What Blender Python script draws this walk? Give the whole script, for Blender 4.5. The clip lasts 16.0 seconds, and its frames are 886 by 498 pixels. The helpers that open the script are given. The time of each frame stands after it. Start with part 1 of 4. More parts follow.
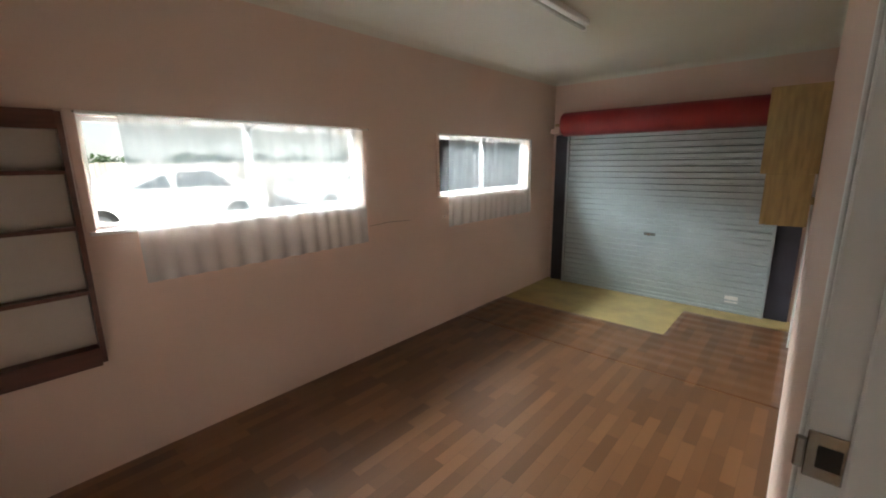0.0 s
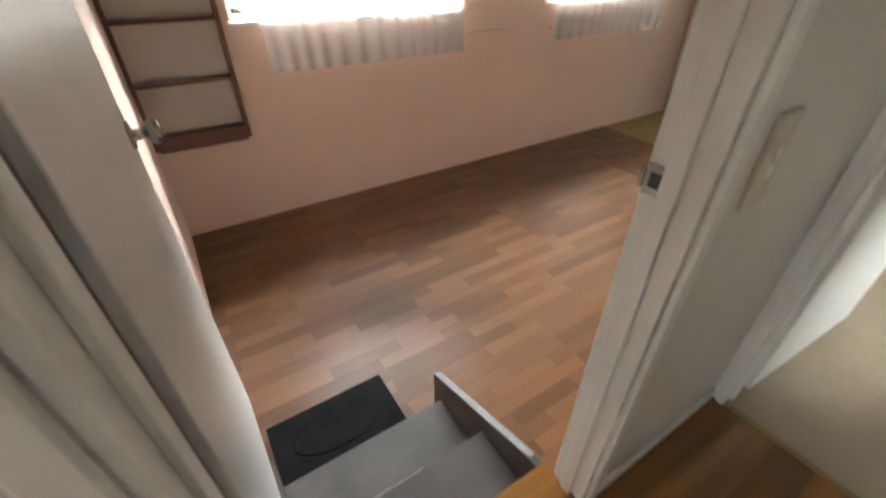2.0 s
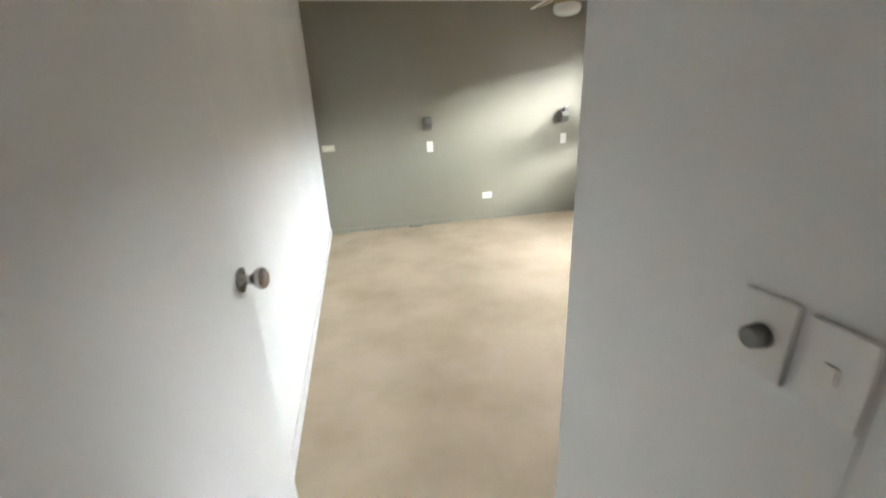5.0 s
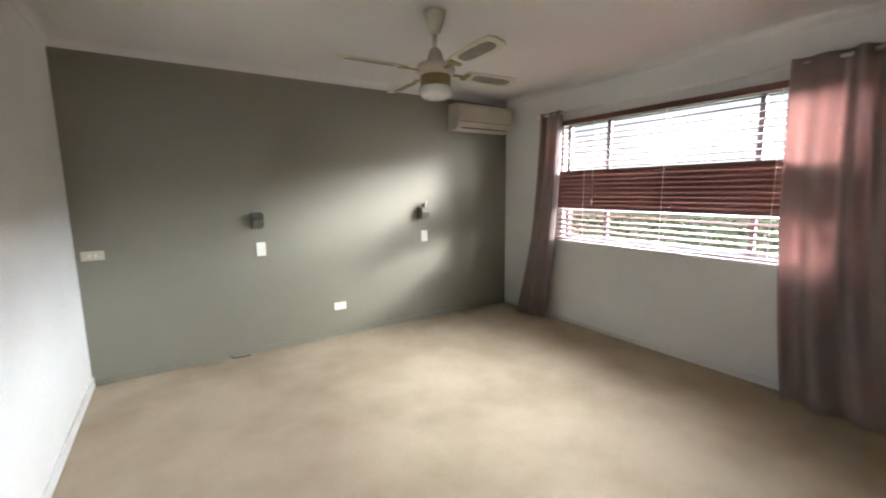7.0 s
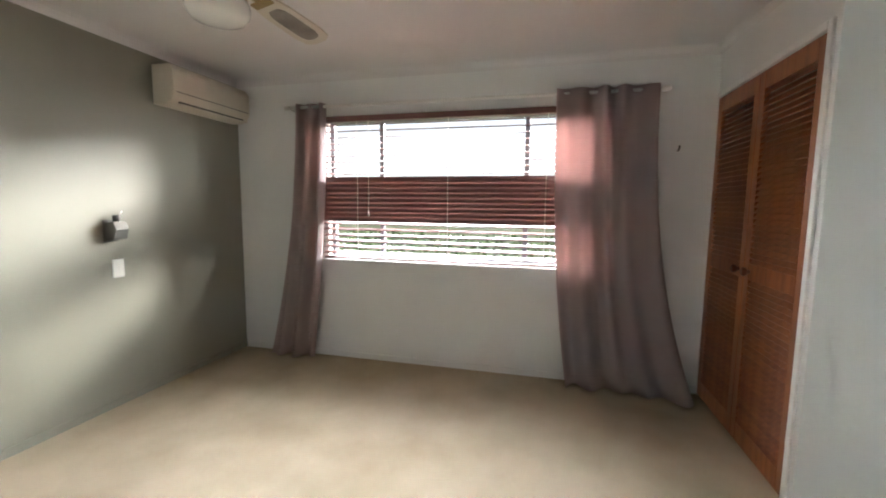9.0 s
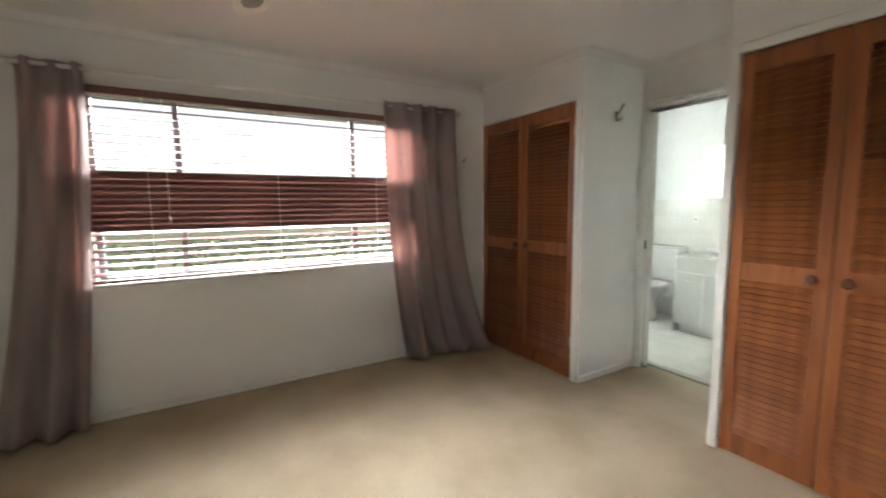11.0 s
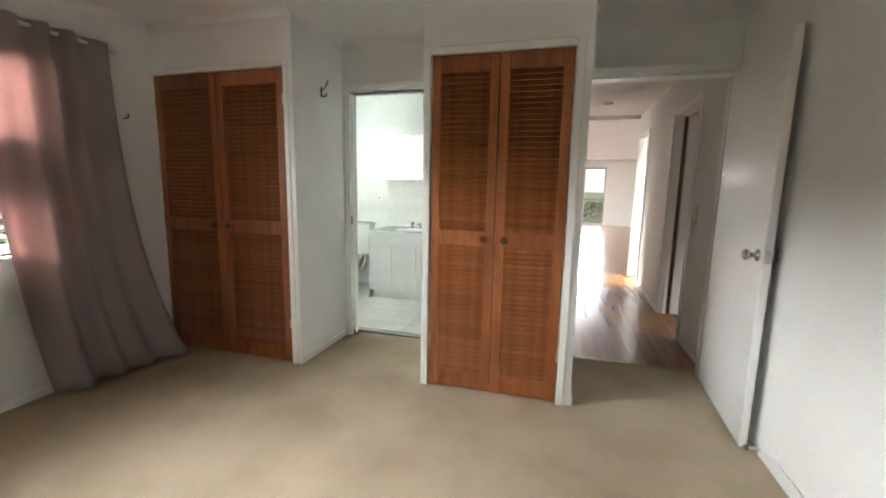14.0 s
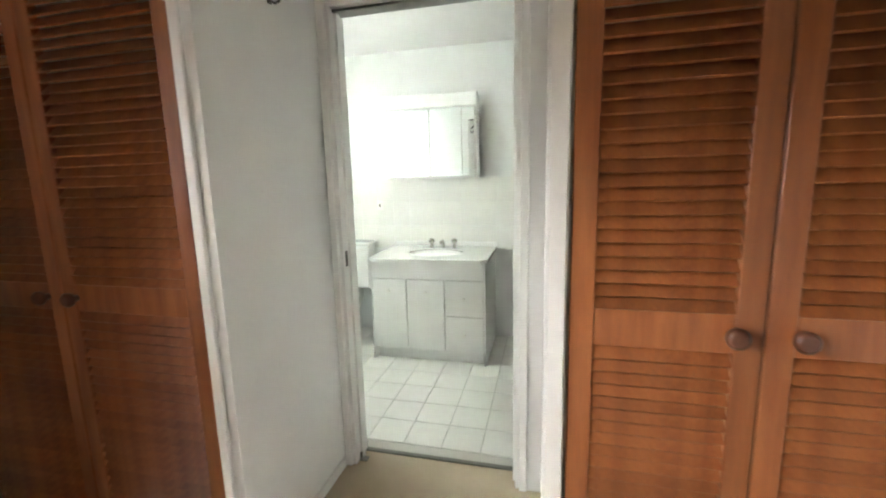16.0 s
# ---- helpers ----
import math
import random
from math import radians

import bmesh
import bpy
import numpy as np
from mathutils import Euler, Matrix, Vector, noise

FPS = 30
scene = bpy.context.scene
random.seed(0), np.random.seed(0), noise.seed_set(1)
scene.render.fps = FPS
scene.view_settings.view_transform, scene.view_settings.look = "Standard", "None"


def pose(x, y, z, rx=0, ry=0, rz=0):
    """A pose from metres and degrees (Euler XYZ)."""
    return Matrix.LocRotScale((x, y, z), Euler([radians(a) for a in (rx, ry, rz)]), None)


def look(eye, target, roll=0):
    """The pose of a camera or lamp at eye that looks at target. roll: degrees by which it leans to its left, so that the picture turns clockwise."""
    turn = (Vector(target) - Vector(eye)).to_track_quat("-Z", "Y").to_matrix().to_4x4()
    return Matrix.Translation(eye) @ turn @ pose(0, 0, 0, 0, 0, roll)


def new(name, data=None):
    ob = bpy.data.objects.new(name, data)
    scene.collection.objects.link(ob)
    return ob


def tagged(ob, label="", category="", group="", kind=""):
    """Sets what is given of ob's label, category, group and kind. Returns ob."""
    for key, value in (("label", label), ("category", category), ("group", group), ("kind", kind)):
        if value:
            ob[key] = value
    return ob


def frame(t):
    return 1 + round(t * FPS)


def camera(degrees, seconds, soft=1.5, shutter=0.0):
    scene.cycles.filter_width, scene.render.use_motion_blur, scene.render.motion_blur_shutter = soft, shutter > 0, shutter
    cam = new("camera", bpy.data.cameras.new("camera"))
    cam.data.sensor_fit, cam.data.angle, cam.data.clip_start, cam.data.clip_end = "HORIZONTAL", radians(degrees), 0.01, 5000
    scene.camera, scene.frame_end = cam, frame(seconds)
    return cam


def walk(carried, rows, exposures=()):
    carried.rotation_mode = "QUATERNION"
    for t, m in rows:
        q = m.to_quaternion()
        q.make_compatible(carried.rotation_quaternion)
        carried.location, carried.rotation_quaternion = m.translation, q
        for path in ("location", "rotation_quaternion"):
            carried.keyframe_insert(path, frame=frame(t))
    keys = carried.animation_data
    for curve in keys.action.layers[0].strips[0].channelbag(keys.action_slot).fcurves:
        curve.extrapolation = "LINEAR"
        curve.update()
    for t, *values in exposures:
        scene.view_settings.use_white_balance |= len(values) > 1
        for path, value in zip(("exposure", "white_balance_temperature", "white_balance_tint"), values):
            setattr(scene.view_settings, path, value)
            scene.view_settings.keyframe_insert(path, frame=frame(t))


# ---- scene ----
cam = camera(94.2, 16.0, soft=2.0, shutter=0.3)
PATH = [
    (0, (-0.144, -1.311, 1.4), (-1.446, 0.151, 0.988), -0.7),
    (0.5, (-0.146, -1.319, 1.408), (-1.484, 0.099, 0.965), -0.7),
    (1, (-0.087, -1.325, 1.417), (-1.632, -0.174, 0.882), -0.5),
    (1.5, (0.103, -1.331, 1.4), (-1.507, -0.402, 0.664), -0.2),
    (2, (0.267, -1.383, 1.38), (-1.11, -0.5, 0.229), -0.0),
    (2.5, (0.305, -1.436, 1.326), (-0.711, -0.364, -0.022), 1.3),
    (3, (0.326, -1.382, 1.307), (-0.113, -0.058, -0.126), 2.1),
    (3.5, (0.354, -1.173, 1.292), (0.338, 0.311, -0.049), 2.5),
    (4, (0.446, -0.854, 1.322), (0.513, 0.811, 0.216), 0.2),
    (4.5, (0.431, -0.476, 1.345), (0.606, 1.312, 0.467), -1.6),
    (4.7, (0.423, -0.328, 1.373), (0.667, 1.492, 0.58), -2.2),
    (6.8, (0.598, 0.789, 1.396), (1.607, 2.493, 1.112), -0.8),
    (7, (0.625, 0.81, 1.388), (1.707, 2.467, 1.103), -0.7),
    (7.5, (0.642, 0.966, 1.372), (1.988, 2.418, 1.089), -0.2),
    (8, (0.624, 1.238, 1.366), (2.286, 2.317, 1.096), -0.8),
    (8.2, (0.648, 1.363, 1.348), (2.394, 2.3, 1.076), -0.8),
    (10.3, (0.919, 2.756, 1.327), (2.893, 2.482, 1.166), 0.4),
    (10.5, (0.895, 2.879, 1.338), (2.834, 2.433, 1.145), -0.2),
    (11, (0.777, 3.152, 1.335), (2.487, 2.137, 1.119), -0.6),
    (11.5, (0.662, 3.404, 1.301), (2.027, 1.962, 1.06), 1.2),
    (12, (0.606, 3.587, 1.307), (1.714, 1.94, 1.061), 1.3),
    (12.5, (0.655, 3.669, 1.3), (1.486, 1.871, 1.023), -0.2),
    (13, (0.721, 3.673, 1.286), (1.401, 1.839, 0.869), -0.5),
    (13.5, (0.852, 3.482, 1.285), (1.441, 1.594, 0.988), -0.2),
    (14, (1.055, 3.248, 1.291), (1.595, 1.345, 0.994), 1.1),
    (14.5, (1.337, 2.946, 1.309), (1.805, 1.025, 1.012), -1.1),
    (15, (1.528, 2.561, 1.322), (1.949, 0.626, 1.043), 1.4),
    (15.5, (1.717, 2.171, 1.3), (2.234, 0.26, 1.019), 0.2),
    (16, (1.894, 1.778, 1.326), (2.366, -0.139, 1.006), -1.4),
]
SUN_AZ, SUN_EL = 139, 13
SKY = 0.1
FAN_TURN = -2
BED_W, GAR_W, BATH_W, LIV_W, SIDE_W = 3600, 4200, 170, 2600, 360
EXPOSURES = [(0, 1.2, 6250, 3), (0.5, 0.95, 7300, 11), (1.0, 1.1, 7400, 9), (1.5, 1.15, 7300, 10), (2.0, 2.05, 6450, 4), (2.5, 2.4, 6300, 4), (3.5, 2.4, 6250, 4), (4.0, 2.35, 6050, 5), (4.5, 2.15, 6250, 7),
             (6.8, 1.55, 6250, 11), (8.2, 1.6, 6150, 9), (10.5, 1.45, 6800, 12), (12.5, 1.2, 6450, 9), (14.5, 1.55, 6700, 11), (15.5, 1.7, 6750, 13), (16, 1.65, 6850, 13)]

walk(cam, [(t, look(e, g, r)) for t, e, g, r in PATH], EXPOSURES)

# ---- light ----
world = bpy.data.worlds.new("world")
scene.world = world
world.use_nodes = True
wn = world.node_tree.nodes
sky = wn.new("ShaderNodeTexSky")
sky.sky_type = "NISHITA"
sky.sun_disc = False
sky.sun_elevation = radians(SUN_EL)
sky.sun_rotation = radians(SUN_AZ)
sky.dust_density = 0.4
bg = wn["Background"]
haze = wn.new("ShaderNodeMix")
haze.data_type, haze.inputs[0].default_value = "RGBA", 0.8
haze.inputs[7].default_value = (4.2, 4.35, 4.5, 1)
world.node_tree.links.new(sky.outputs[0], haze.inputs[6])
world.node_tree.links.new(haze.outputs[2], bg.inputs[0])
bg.inputs[1].default_value = SKY
sun = new("sun", bpy.data.lights.new("sun", "SUN"))
sun.data.energy, sun.data.angle, sun.data.color = 3.8, radians(13), (1, 0.95, 0.88)
sun.matrix_basis = look((0, 0, 0), (-math.sin(radians(SUN_AZ)) * math.cos(radians(SUN_EL)), -math.cos(radians(SUN_AZ)) * math.cos(radians(SUN_EL)), -math.sin(radians(SUN_EL))))


def window_lamp(name, m, w, h, watts, tint=(0.93, 0.97, 1.0)):
    """Sky light that comes in at an opening."""
    la = bpy.data.lights.new(name, "AREA")
    la.shape, la.size, la.size_y, la.energy, la.color = "RECTANGLE", w, h, watts, tint
    ob = new(name, la)
    ob.matrix_basis = m
    return ob


# The sky over each opening, as a bright panel outdoors above the line of sight
window_lamp("sky_light", look((7.0, 2.64, 3.9), (4.0, 2.64, 1.5)), 8.0, 3.2, BED_W)
window_lamp("sky_light", look((-7.0, 1.6, 4.3), (-3.2, 1.6, 2.6)), 10.0, 3.4, GAR_W)
# The next two shine through unseen side openings, added to brighten the hall
window_lamp("sky_light", look((-3.6, -2.75, 2.4), (-1.6, -2.75, 1.4)), 1.6, 1.6, SIDE_W)
window_lamp("sky_light", look((6.0, -8.0, 2.6), (4.2, -8.0, 1.4)), 4.0, 2.0, LIV_W * 0.4)
window_lamp("sky_light", look((5.2, -0.5, 2.4), (3.0, -0.6, 1.5)), 1.6, 1.4, BATH_W, (1.0, 0.98, 0.93))
window_lamp("sky_light", look((0.0, -16.0, 3.4), (0.0, -12.0, 2.6)), 6.0, 3.6, LIV_W)


# ---- materials ----
def material(name, base, rough=0.6, metal=0.0, var=0.06, scale=3.0, fine=60.0, bump=0.03, tint=None, spec=0.5, stretch=(1, 1, 1), per_object=0.0, dist=0.01):
    """A surface with large, soft variation, fine grain and slight relief, in metres."""
    m = bpy.data.materials.new(name)
    m.use_nodes = True
    n, l = m.node_tree.nodes, m.node_tree.links
    b = n["Principled BSDF"]
    b.inputs["Roughness"].default_value, b.inputs["Metallic"].default_value = rough, metal
    b.inputs["Specular IOR Level"].default_value = spec
    co = n.new("ShaderNodeTexCoord")
    mp = n.new("ShaderNodeMapping")
    mp.inputs["Scale"].default_value = stretch
    l.new(co.outputs["Object"], mp.inputs["Vector"])
    big, small = n.new("ShaderNodeTexNoise"), n.new("ShaderNodeTexNoise")
    big.inputs["Scale"].default_value, small.inputs["Scale"].default_value = scale, fine
    big.inputs["Detail"].default_value, small.inputs["Detail"].default_value = 4, 3
    for t in (big, small):
        l.new(mp.outputs[0], t.inputs["Vector"])
    mix = n.new("ShaderNodeMix")
    mix.data_type = "RGBA"
    other = tint or tuple(max(0, c * (1 - 3 * var)) for c in base)
    mix.inputs[6].default_value, mix.inputs[7].default_value = (*base, 1), (*other, 1)
    ramp = n.new("ShaderNodeMapRange")
    ramp.inputs[1].default_value, ramp.inputs[2].default_value = 0.38, 0.70
    l.new(big.outputs[0], ramp.inputs[0])
    l.new(ramp.outputs[0], mix.inputs[0])
    hsv = n.new("ShaderNodeHueSaturation")
    mr = n.new("ShaderNodeMapRange")
    mr.inputs[3].default_value, mr.inputs[4].default_value = 1 - var, 1 + var
    l.new(small.outputs[0], mr.inputs[0])
    val = mr.outputs[0]
    if per_object:
        oi, mo, mu = n.new("ShaderNodeObjectInfo"), n.new("ShaderNodeMapRange"), n.new("ShaderNodeMath")
        mo.inputs[3].default_value, mo.inputs[4].default_value = 1 - per_object, 1 + per_object
        mu.operation = "MULTIPLY"
        l.new(oi.outputs["Random"], mo.inputs[0])
        l.new(mo.outputs[0], mu.inputs[0]), l.new(val, mu.inputs[1])
        val = mu.outputs[0]
    l.new(val, hsv.inputs["Value"]), l.new(mix.outputs[2], hsv.inputs["Color"])
    l.new(hsv.outputs[0], b.inputs["Base Color"])
    if bump:
        bp = n.new("ShaderNodeBump")
        bp.inputs["Strength"].default_value, bp.inputs["Distance"].default_value = bump, dist
        l.new(small.outputs[0], bp.inputs["Height"]), l.new(bp.outputs[0], b.inputs["Normal"])
    return m


def planks_material(name, along, across, tones, gap, rough):
    """Printed vinyl in staggered timber strips that run along y."""
    m = material(name, tones[0], rough, var=0.1, scale=1.2, fine=30, bump=0.04, stretch=(6, 0.5, 1))
    n, l = m.node_tree.nodes, m.node_tree.links
    co, mp, br = n.new("ShaderNodeTexCoord"), n.new("ShaderNodeMapping"), n.new("ShaderNodeTexBrick")
    mp.inputs["Rotation"].default_value = (0, 0, radians(90))
    l.new(co.outputs["Object"], mp.inputs[0]), l.new(mp.outputs[0], br.inputs["Vector"])
    br.inputs["Scale"].default_value = 1
    br.inputs["Brick Width"].default_value, br.inputs["Row Height"].default_value = along, across
    br.inputs["Mortar Size"].default_value = gap
    br.offset, br.offset_frequency = 0.37, 2
    br.inputs["Color1"].default_value, br.inputs["Color2"].default_value = (*tones[1], 1), (*tones[2], 1)
    br.inputs["Mortar"].default_value = (*[c * 0.6 for c in tones[0]], 1)
    mul = n.new("ShaderNodeMix")
    mul.data_type, mul.inputs[0].default_value = "RGBA", 0.7
    hsv = next(k for k in n if k.bl_idname == "ShaderNodeHueSaturation")
    l.new(hsv.outputs[0], mul.inputs[6]), l.new(br.outputs["Color"], mul.inputs[7])
    b = n["Principled BSDF"]
    l.new(mul.outputs[2], b.inputs["Base Color"])
    return m


def cloth(name, base, through_tint, share, var=0.05, clear=0.0):
    """Woven cloth that lets light through; clear is the share that is open weave."""
    m = material(name, base, 0.9, var=var, scale=2, fine=400, bump=0.1, spec=0.1)
    n, l = m.node_tree.nodes, m.node_tree.links
    b, out = n["Principled BSDF"], n["Material Output"]
    tr, mx = n.new("ShaderNodeBsdfTranslucent"), n.new("ShaderNodeMixShader")
    tr.inputs[0].default_value = (*through_tint, 1)
    mx.inputs[0].default_value = share
    l.new(b.outputs[0], mx.inputs[1]), l.new(tr.outputs[0], mx.inputs[2])
    last = mx
    if clear:
        tp, m2 = n.new("ShaderNodeBsdfTransparent"), n.new("ShaderNodeMixShader")
        m2.inputs[0].default_value = clear
        l.new(mx.outputs[0], m2.inputs[1]), l.new(tp.outputs[0], m2.inputs[2])
        last = m2
    l.new(last.outputs[0], out.inputs[0])
    return m


def glass_material(name, tint=(1, 1, 1), rough=0.0):
    m = bpy.data.materials.new(name)
    m.use_nodes = True
    n, l = m.node_tree.nodes, m.node_tree.links
    tp, gl, mx, fr = (n.new("ShaderNodeBsdf" + "Transparent"), n.new("ShaderNodeBsdfGlossy"), n.new("ShaderNodeMixShader"), n.new("ShaderNodeFresnel"))
    tp.inputs[0].default_value = (*tint, 1)
    gl.inputs["Roughness"].default_value = rough
    fr.inputs[0].default_value = 1.45
    l.new(fr.outputs[0], mx.inputs[0]), l.new(tp.outputs[0], mx.inputs[1]), l.new(gl.outputs[0], mx.inputs[2])
    l.new(mx.outputs[0], n["Material Output"].inputs[0])
    return m


M = dict(
    white=material("white_wall_paint", (0.78, 0.785, 0.77), 0.6, var=0.02, scale=1.2, fine=180, bump=0.05),
    hallw=material("hall_wall_paint", (0.70, 0.69, 0.66), 0.5, var=0.02, scale=1.2, fine=180, bump=0.05),
    grey=material("olive_grey_wall_paint", (0.24, 0.235, 0.187), 0.5, var=0.025, scale=1.0, fine=180, bump=0.05),
    pink=material("pink_wall_paint", (0.68, 0.515, 0.43), 0.5, var=0.025, scale=1.0, fine=150, bump=0.05),
    ceil=material("ceiling_paint", (0.72, 0.705, 0.69), 0.8, var=0.02, scale=0.8, fine=120, bump=0.05),
    gceil=material("garage_ceiling_paint", (0.66, 0.64, 0.56), 0.7, var=0.02, scale=0.8, fine=120, bump=0.05),
    gloss=material("white_gloss_paint", (0.80, 0.80, 0.78), 0.32, var=0.012, scale=3, fine=80, bump=0.004),
    leafw=material("door_leaf_paint", (0.74, 0.74, 0.73), 0.3, var=0.015, scale=2, fine=80, bump=0.02),
    carpet=material("beige_carpet", (0.49, 0.408, 0.30), 0.95, var=0.09, scale=2.0, fine=220, bump=0.5, tint=(0.39, 0.315, 0.22), spec=0.1, dist=0.004),
    boards=material("polished_floor_board", (0.265, 0.118, 0.032), 0.22, var=0.12, scale=2.0, fine=25, bump=0.02, stretch=(8, 0.6, 1), per_object=0.28),
    vinyl=planks_material("timber_strip_vinyl", 0.42, 0.085, ((0.15, 0.068, 0.028), (0.09, 0.039, 0.015), (0.215, 0.102, 0.046)), 0.0012, 0.33),
    concrete=material("yellow_painted_concrete", (0.46, 0.36, 0.15), 0.6, var=0.08, scale=4, fine=70, bump=0.1, tint=(0.36, 0.28, 0.13)),
    cedar=material("red_cedar", (0.31, 0.105, 0.035), 0.38, var=0.16, scale=3, fine=18, bump=0.04, stretch=(7, 7, 0.7), tint=(0.20, 0.06, 0.02), per_object=0.14),
    knob=material("dark_timber_knob", (0.12, 0.04, 0.02), 0.35, var=0.1),
    shelfw=material("dark_stained_shelf", (0.12, 0.045, 0.028), 0.4, var=0.12, scale=4, fine=30, stretch=(5, 0.6, 5)),
    shelfback=material("cream_backing", (0.46, 0.41, 0.35), 0.6, var=0.03),
    steel=material("grey_blue_roller_steel", (0.43, 0.49, 0.50), 0.38, metal=0.35, var=0.05, scale=2, fine=40, bump=0.02),
    red=material("red_roller_steel", (0.27, 0.018, 0.02), 0.38, var=0.08, scale=3, fine=40, bump=0.02),
    dark=material("dark_navy_post_paint", (0.035, 0.035, 0.05), 0.5, var=0.1),
    ply=material("bare_plywood", (0.47, 0.34, 0.15), 0.6, var=0.1, scale=5, fine=30, bump=0.03, stretch=(6, 6, 0.8)),
    chrome=material("brushed_chrome", (0.50, 0.48, 0.45), 0.25, metal=1.0, var=0.03),
    brass=material("aged_brass", (0.42, 0.32, 0.16), 0.35, metal=1.0, var=0.1),
    alu=material("dark_aluminium_frame", (0.20, 0.20, 0.21), 0.45, metal=0.4, var=0.05),
    walu=material("white_aluminium_frame", (0.72, 0.73, 0.72), 0.4, var=0.03),
    plastic=material("white_plastic", (0.80, 0.79, 0.75), 0.4, var=0.02),
    cream=material("aged_cream_plastic", (0.66, 0.61, 0.50), 0.45, var=0.04),
    slat=material("mahogany_blind_slat", (0.17, 0.075, 0.062), 0.4, var=0.12, scale=4, fine=30, stretch=(4, 0.5, 4)),
    step=material("grey_step_paint", (0.088, 0.075, 0.07), 0.5, var=0.12, scale=5, fine=60, bump=0.06),
    rubber=material("black_rubber_mat", (0.010, 0.011, 0.012), 0.9, spec=0.15, var=0.15, scale=8, fine=250, bump=0.4),
    tile=material("white_glazed_tile", (0.78, 0.77, 0.73), 0.2, var=0.02, scale=3, fine=20, bump=0.01, per_object=0.02),
    grout=material("grey_grout", (0.50, 0.48, 0.44), 0.8, var=0.05),
    laminate=material("white_vanity_laminate", (0.80, 0.80, 0.78), 0.3, var=0.015),
    ceramic=material("white_ceramic", (0.84, 0.84, 0.82), 0.1, var=0.01, bump=0),
    mirror=material("mirror", (0.86, 0.88, 0.87), 0.02, metal=1.0, var=0.0, bump=0),
    black=material("black_iron", (0.02, 0.018, 0.016), 0.45, var=0.1),
    dgrey=material("grey_metal_bracket", (0.16, 0.155, 0.14), 0.4, metal=0.5, var=0.06),
    glass=glass_material("window_glass"),
    opal=material("opal_glass", (0.72, 0.72, 0.68), 0.15, var=0.02, bump=0),
    curtain=cloth("mauve_grey_curtain", (0.37, 0.33, 0.33), (0.68, 0.46, 0.42), 0.38),
    frost=cloth("frosted_glass", (0.80, 0.82, 0.82), (0.85, 0.90, 0.90), 0.9),
    lace=cloth("white_lace", (0.93, 0.94, 0.95), (0.62, 0.72, 0.78), 0.035, clear=0.5),
    grass=material("grass", (0.10, 0.13, 0.035), 0.9, var=0.2, scale=1.5, fine=40, bump=0.4),
    lboards=material("dark_living_board", (0.17, 0.08, 0.042), 0.2, var=0.12, scale=2.0, fine=25, bump=0.02, stretch=(8, 0.6, 1)),
    cane=material("woven_cane", (0.30, 0.27, 0.23), 0.7, var=0.15, scale=6, fine=260, bump=0.3),
    foliage=material("hedge_leaves", (0.06, 0.11, 0.03), 0.6, var=0.25, scale=4, fine=30, per_object=0.2),
    paling=material("weathered_fence_paling", (0.42, 0.38, 0.33), 0.85, var=0.12, scale=3, fine=30, stretch=(6, 6, 0.7), per_object=0.15),
    carw=material("white_car_paint", (0.80, 0.80, 0.80), 0.2, var=0.01, bump=0),
    tyre=material("tyre_rubber", (0.02, 0.02, 0.02), 0.8, var=0.1),
    carg=material("dark_car_glass", (0.03, 0.035, 0.04), 0.08, var=0.02, bump=0),
    drive=material("concrete_drive", (0.20, 0.20, 0.19), 0.85, var=0.1, scale=2, fine=60, bump=0.1),
)


# ---- helpers for meshes ----
def add_box(bm, x0, x1, y0, y1, z0, z1):
    v = [bm.verts.new(p) for p in ((x0, y0, z0), (x1, y0, z0), (x1, y1, z0), (x0, y1, z0), (x0, y0, z1), (x1, y0, z1), (x1, y1, z1), (x0, y1, z1))]
    for q in ((3, 2, 1, 0), (4, 5, 6, 7), (0, 1, 5, 4), (1, 2, 6, 5), (2, 3, 7, 6), (3, 0, 4, 7)):
        bm.faces.new([v[i] for i in q])


def boxes(*dims, bevel=0.0, seg=1):
    bm = bmesh.new()
    for d in dims:
        add_box(bm, *d)
    if bevel:
        bmesh.ops.bevel(bm, geom=list(bm.edges), offset=bevel, segments=seg, affect="EDGES", profile=0.5)
    return bm


def turned(profile, at=(0, 0, 0), axis="z", segs=24):
    """A solid of revolution from (radius, height) pairs along an axis."""
    bm = bmesh.new()
    rings = []
    for r, h in profile:
        ring = []
        for k in range(segs):
            a = 2 * math.pi * k / segs
            p = (r * math.cos(a), r * math.sin(a), h)
            p = p if axis == "z" else (h, p[0], p[1]) if axis == "x" else (p[1], h, p[0])
            ring.append(bm.verts.new((p[0] + at[0], p[1] + at[1], p[2] + at[2])))
        rings.append(ring)
    for a, b in zip(rings, rings[1:]):
        for k in range(segs):
            f = bm.faces.new((a[k], a[(k + 1) % segs], b[(k + 1) % segs], b[k]))
            f.smooth = True
    bm.faces.new(list(reversed(rings[0])))
    bm.faces.new(rings[-1])
    bmesh.ops.recalc_face_normals(bm, faces=list(bm.faces))
    return bm


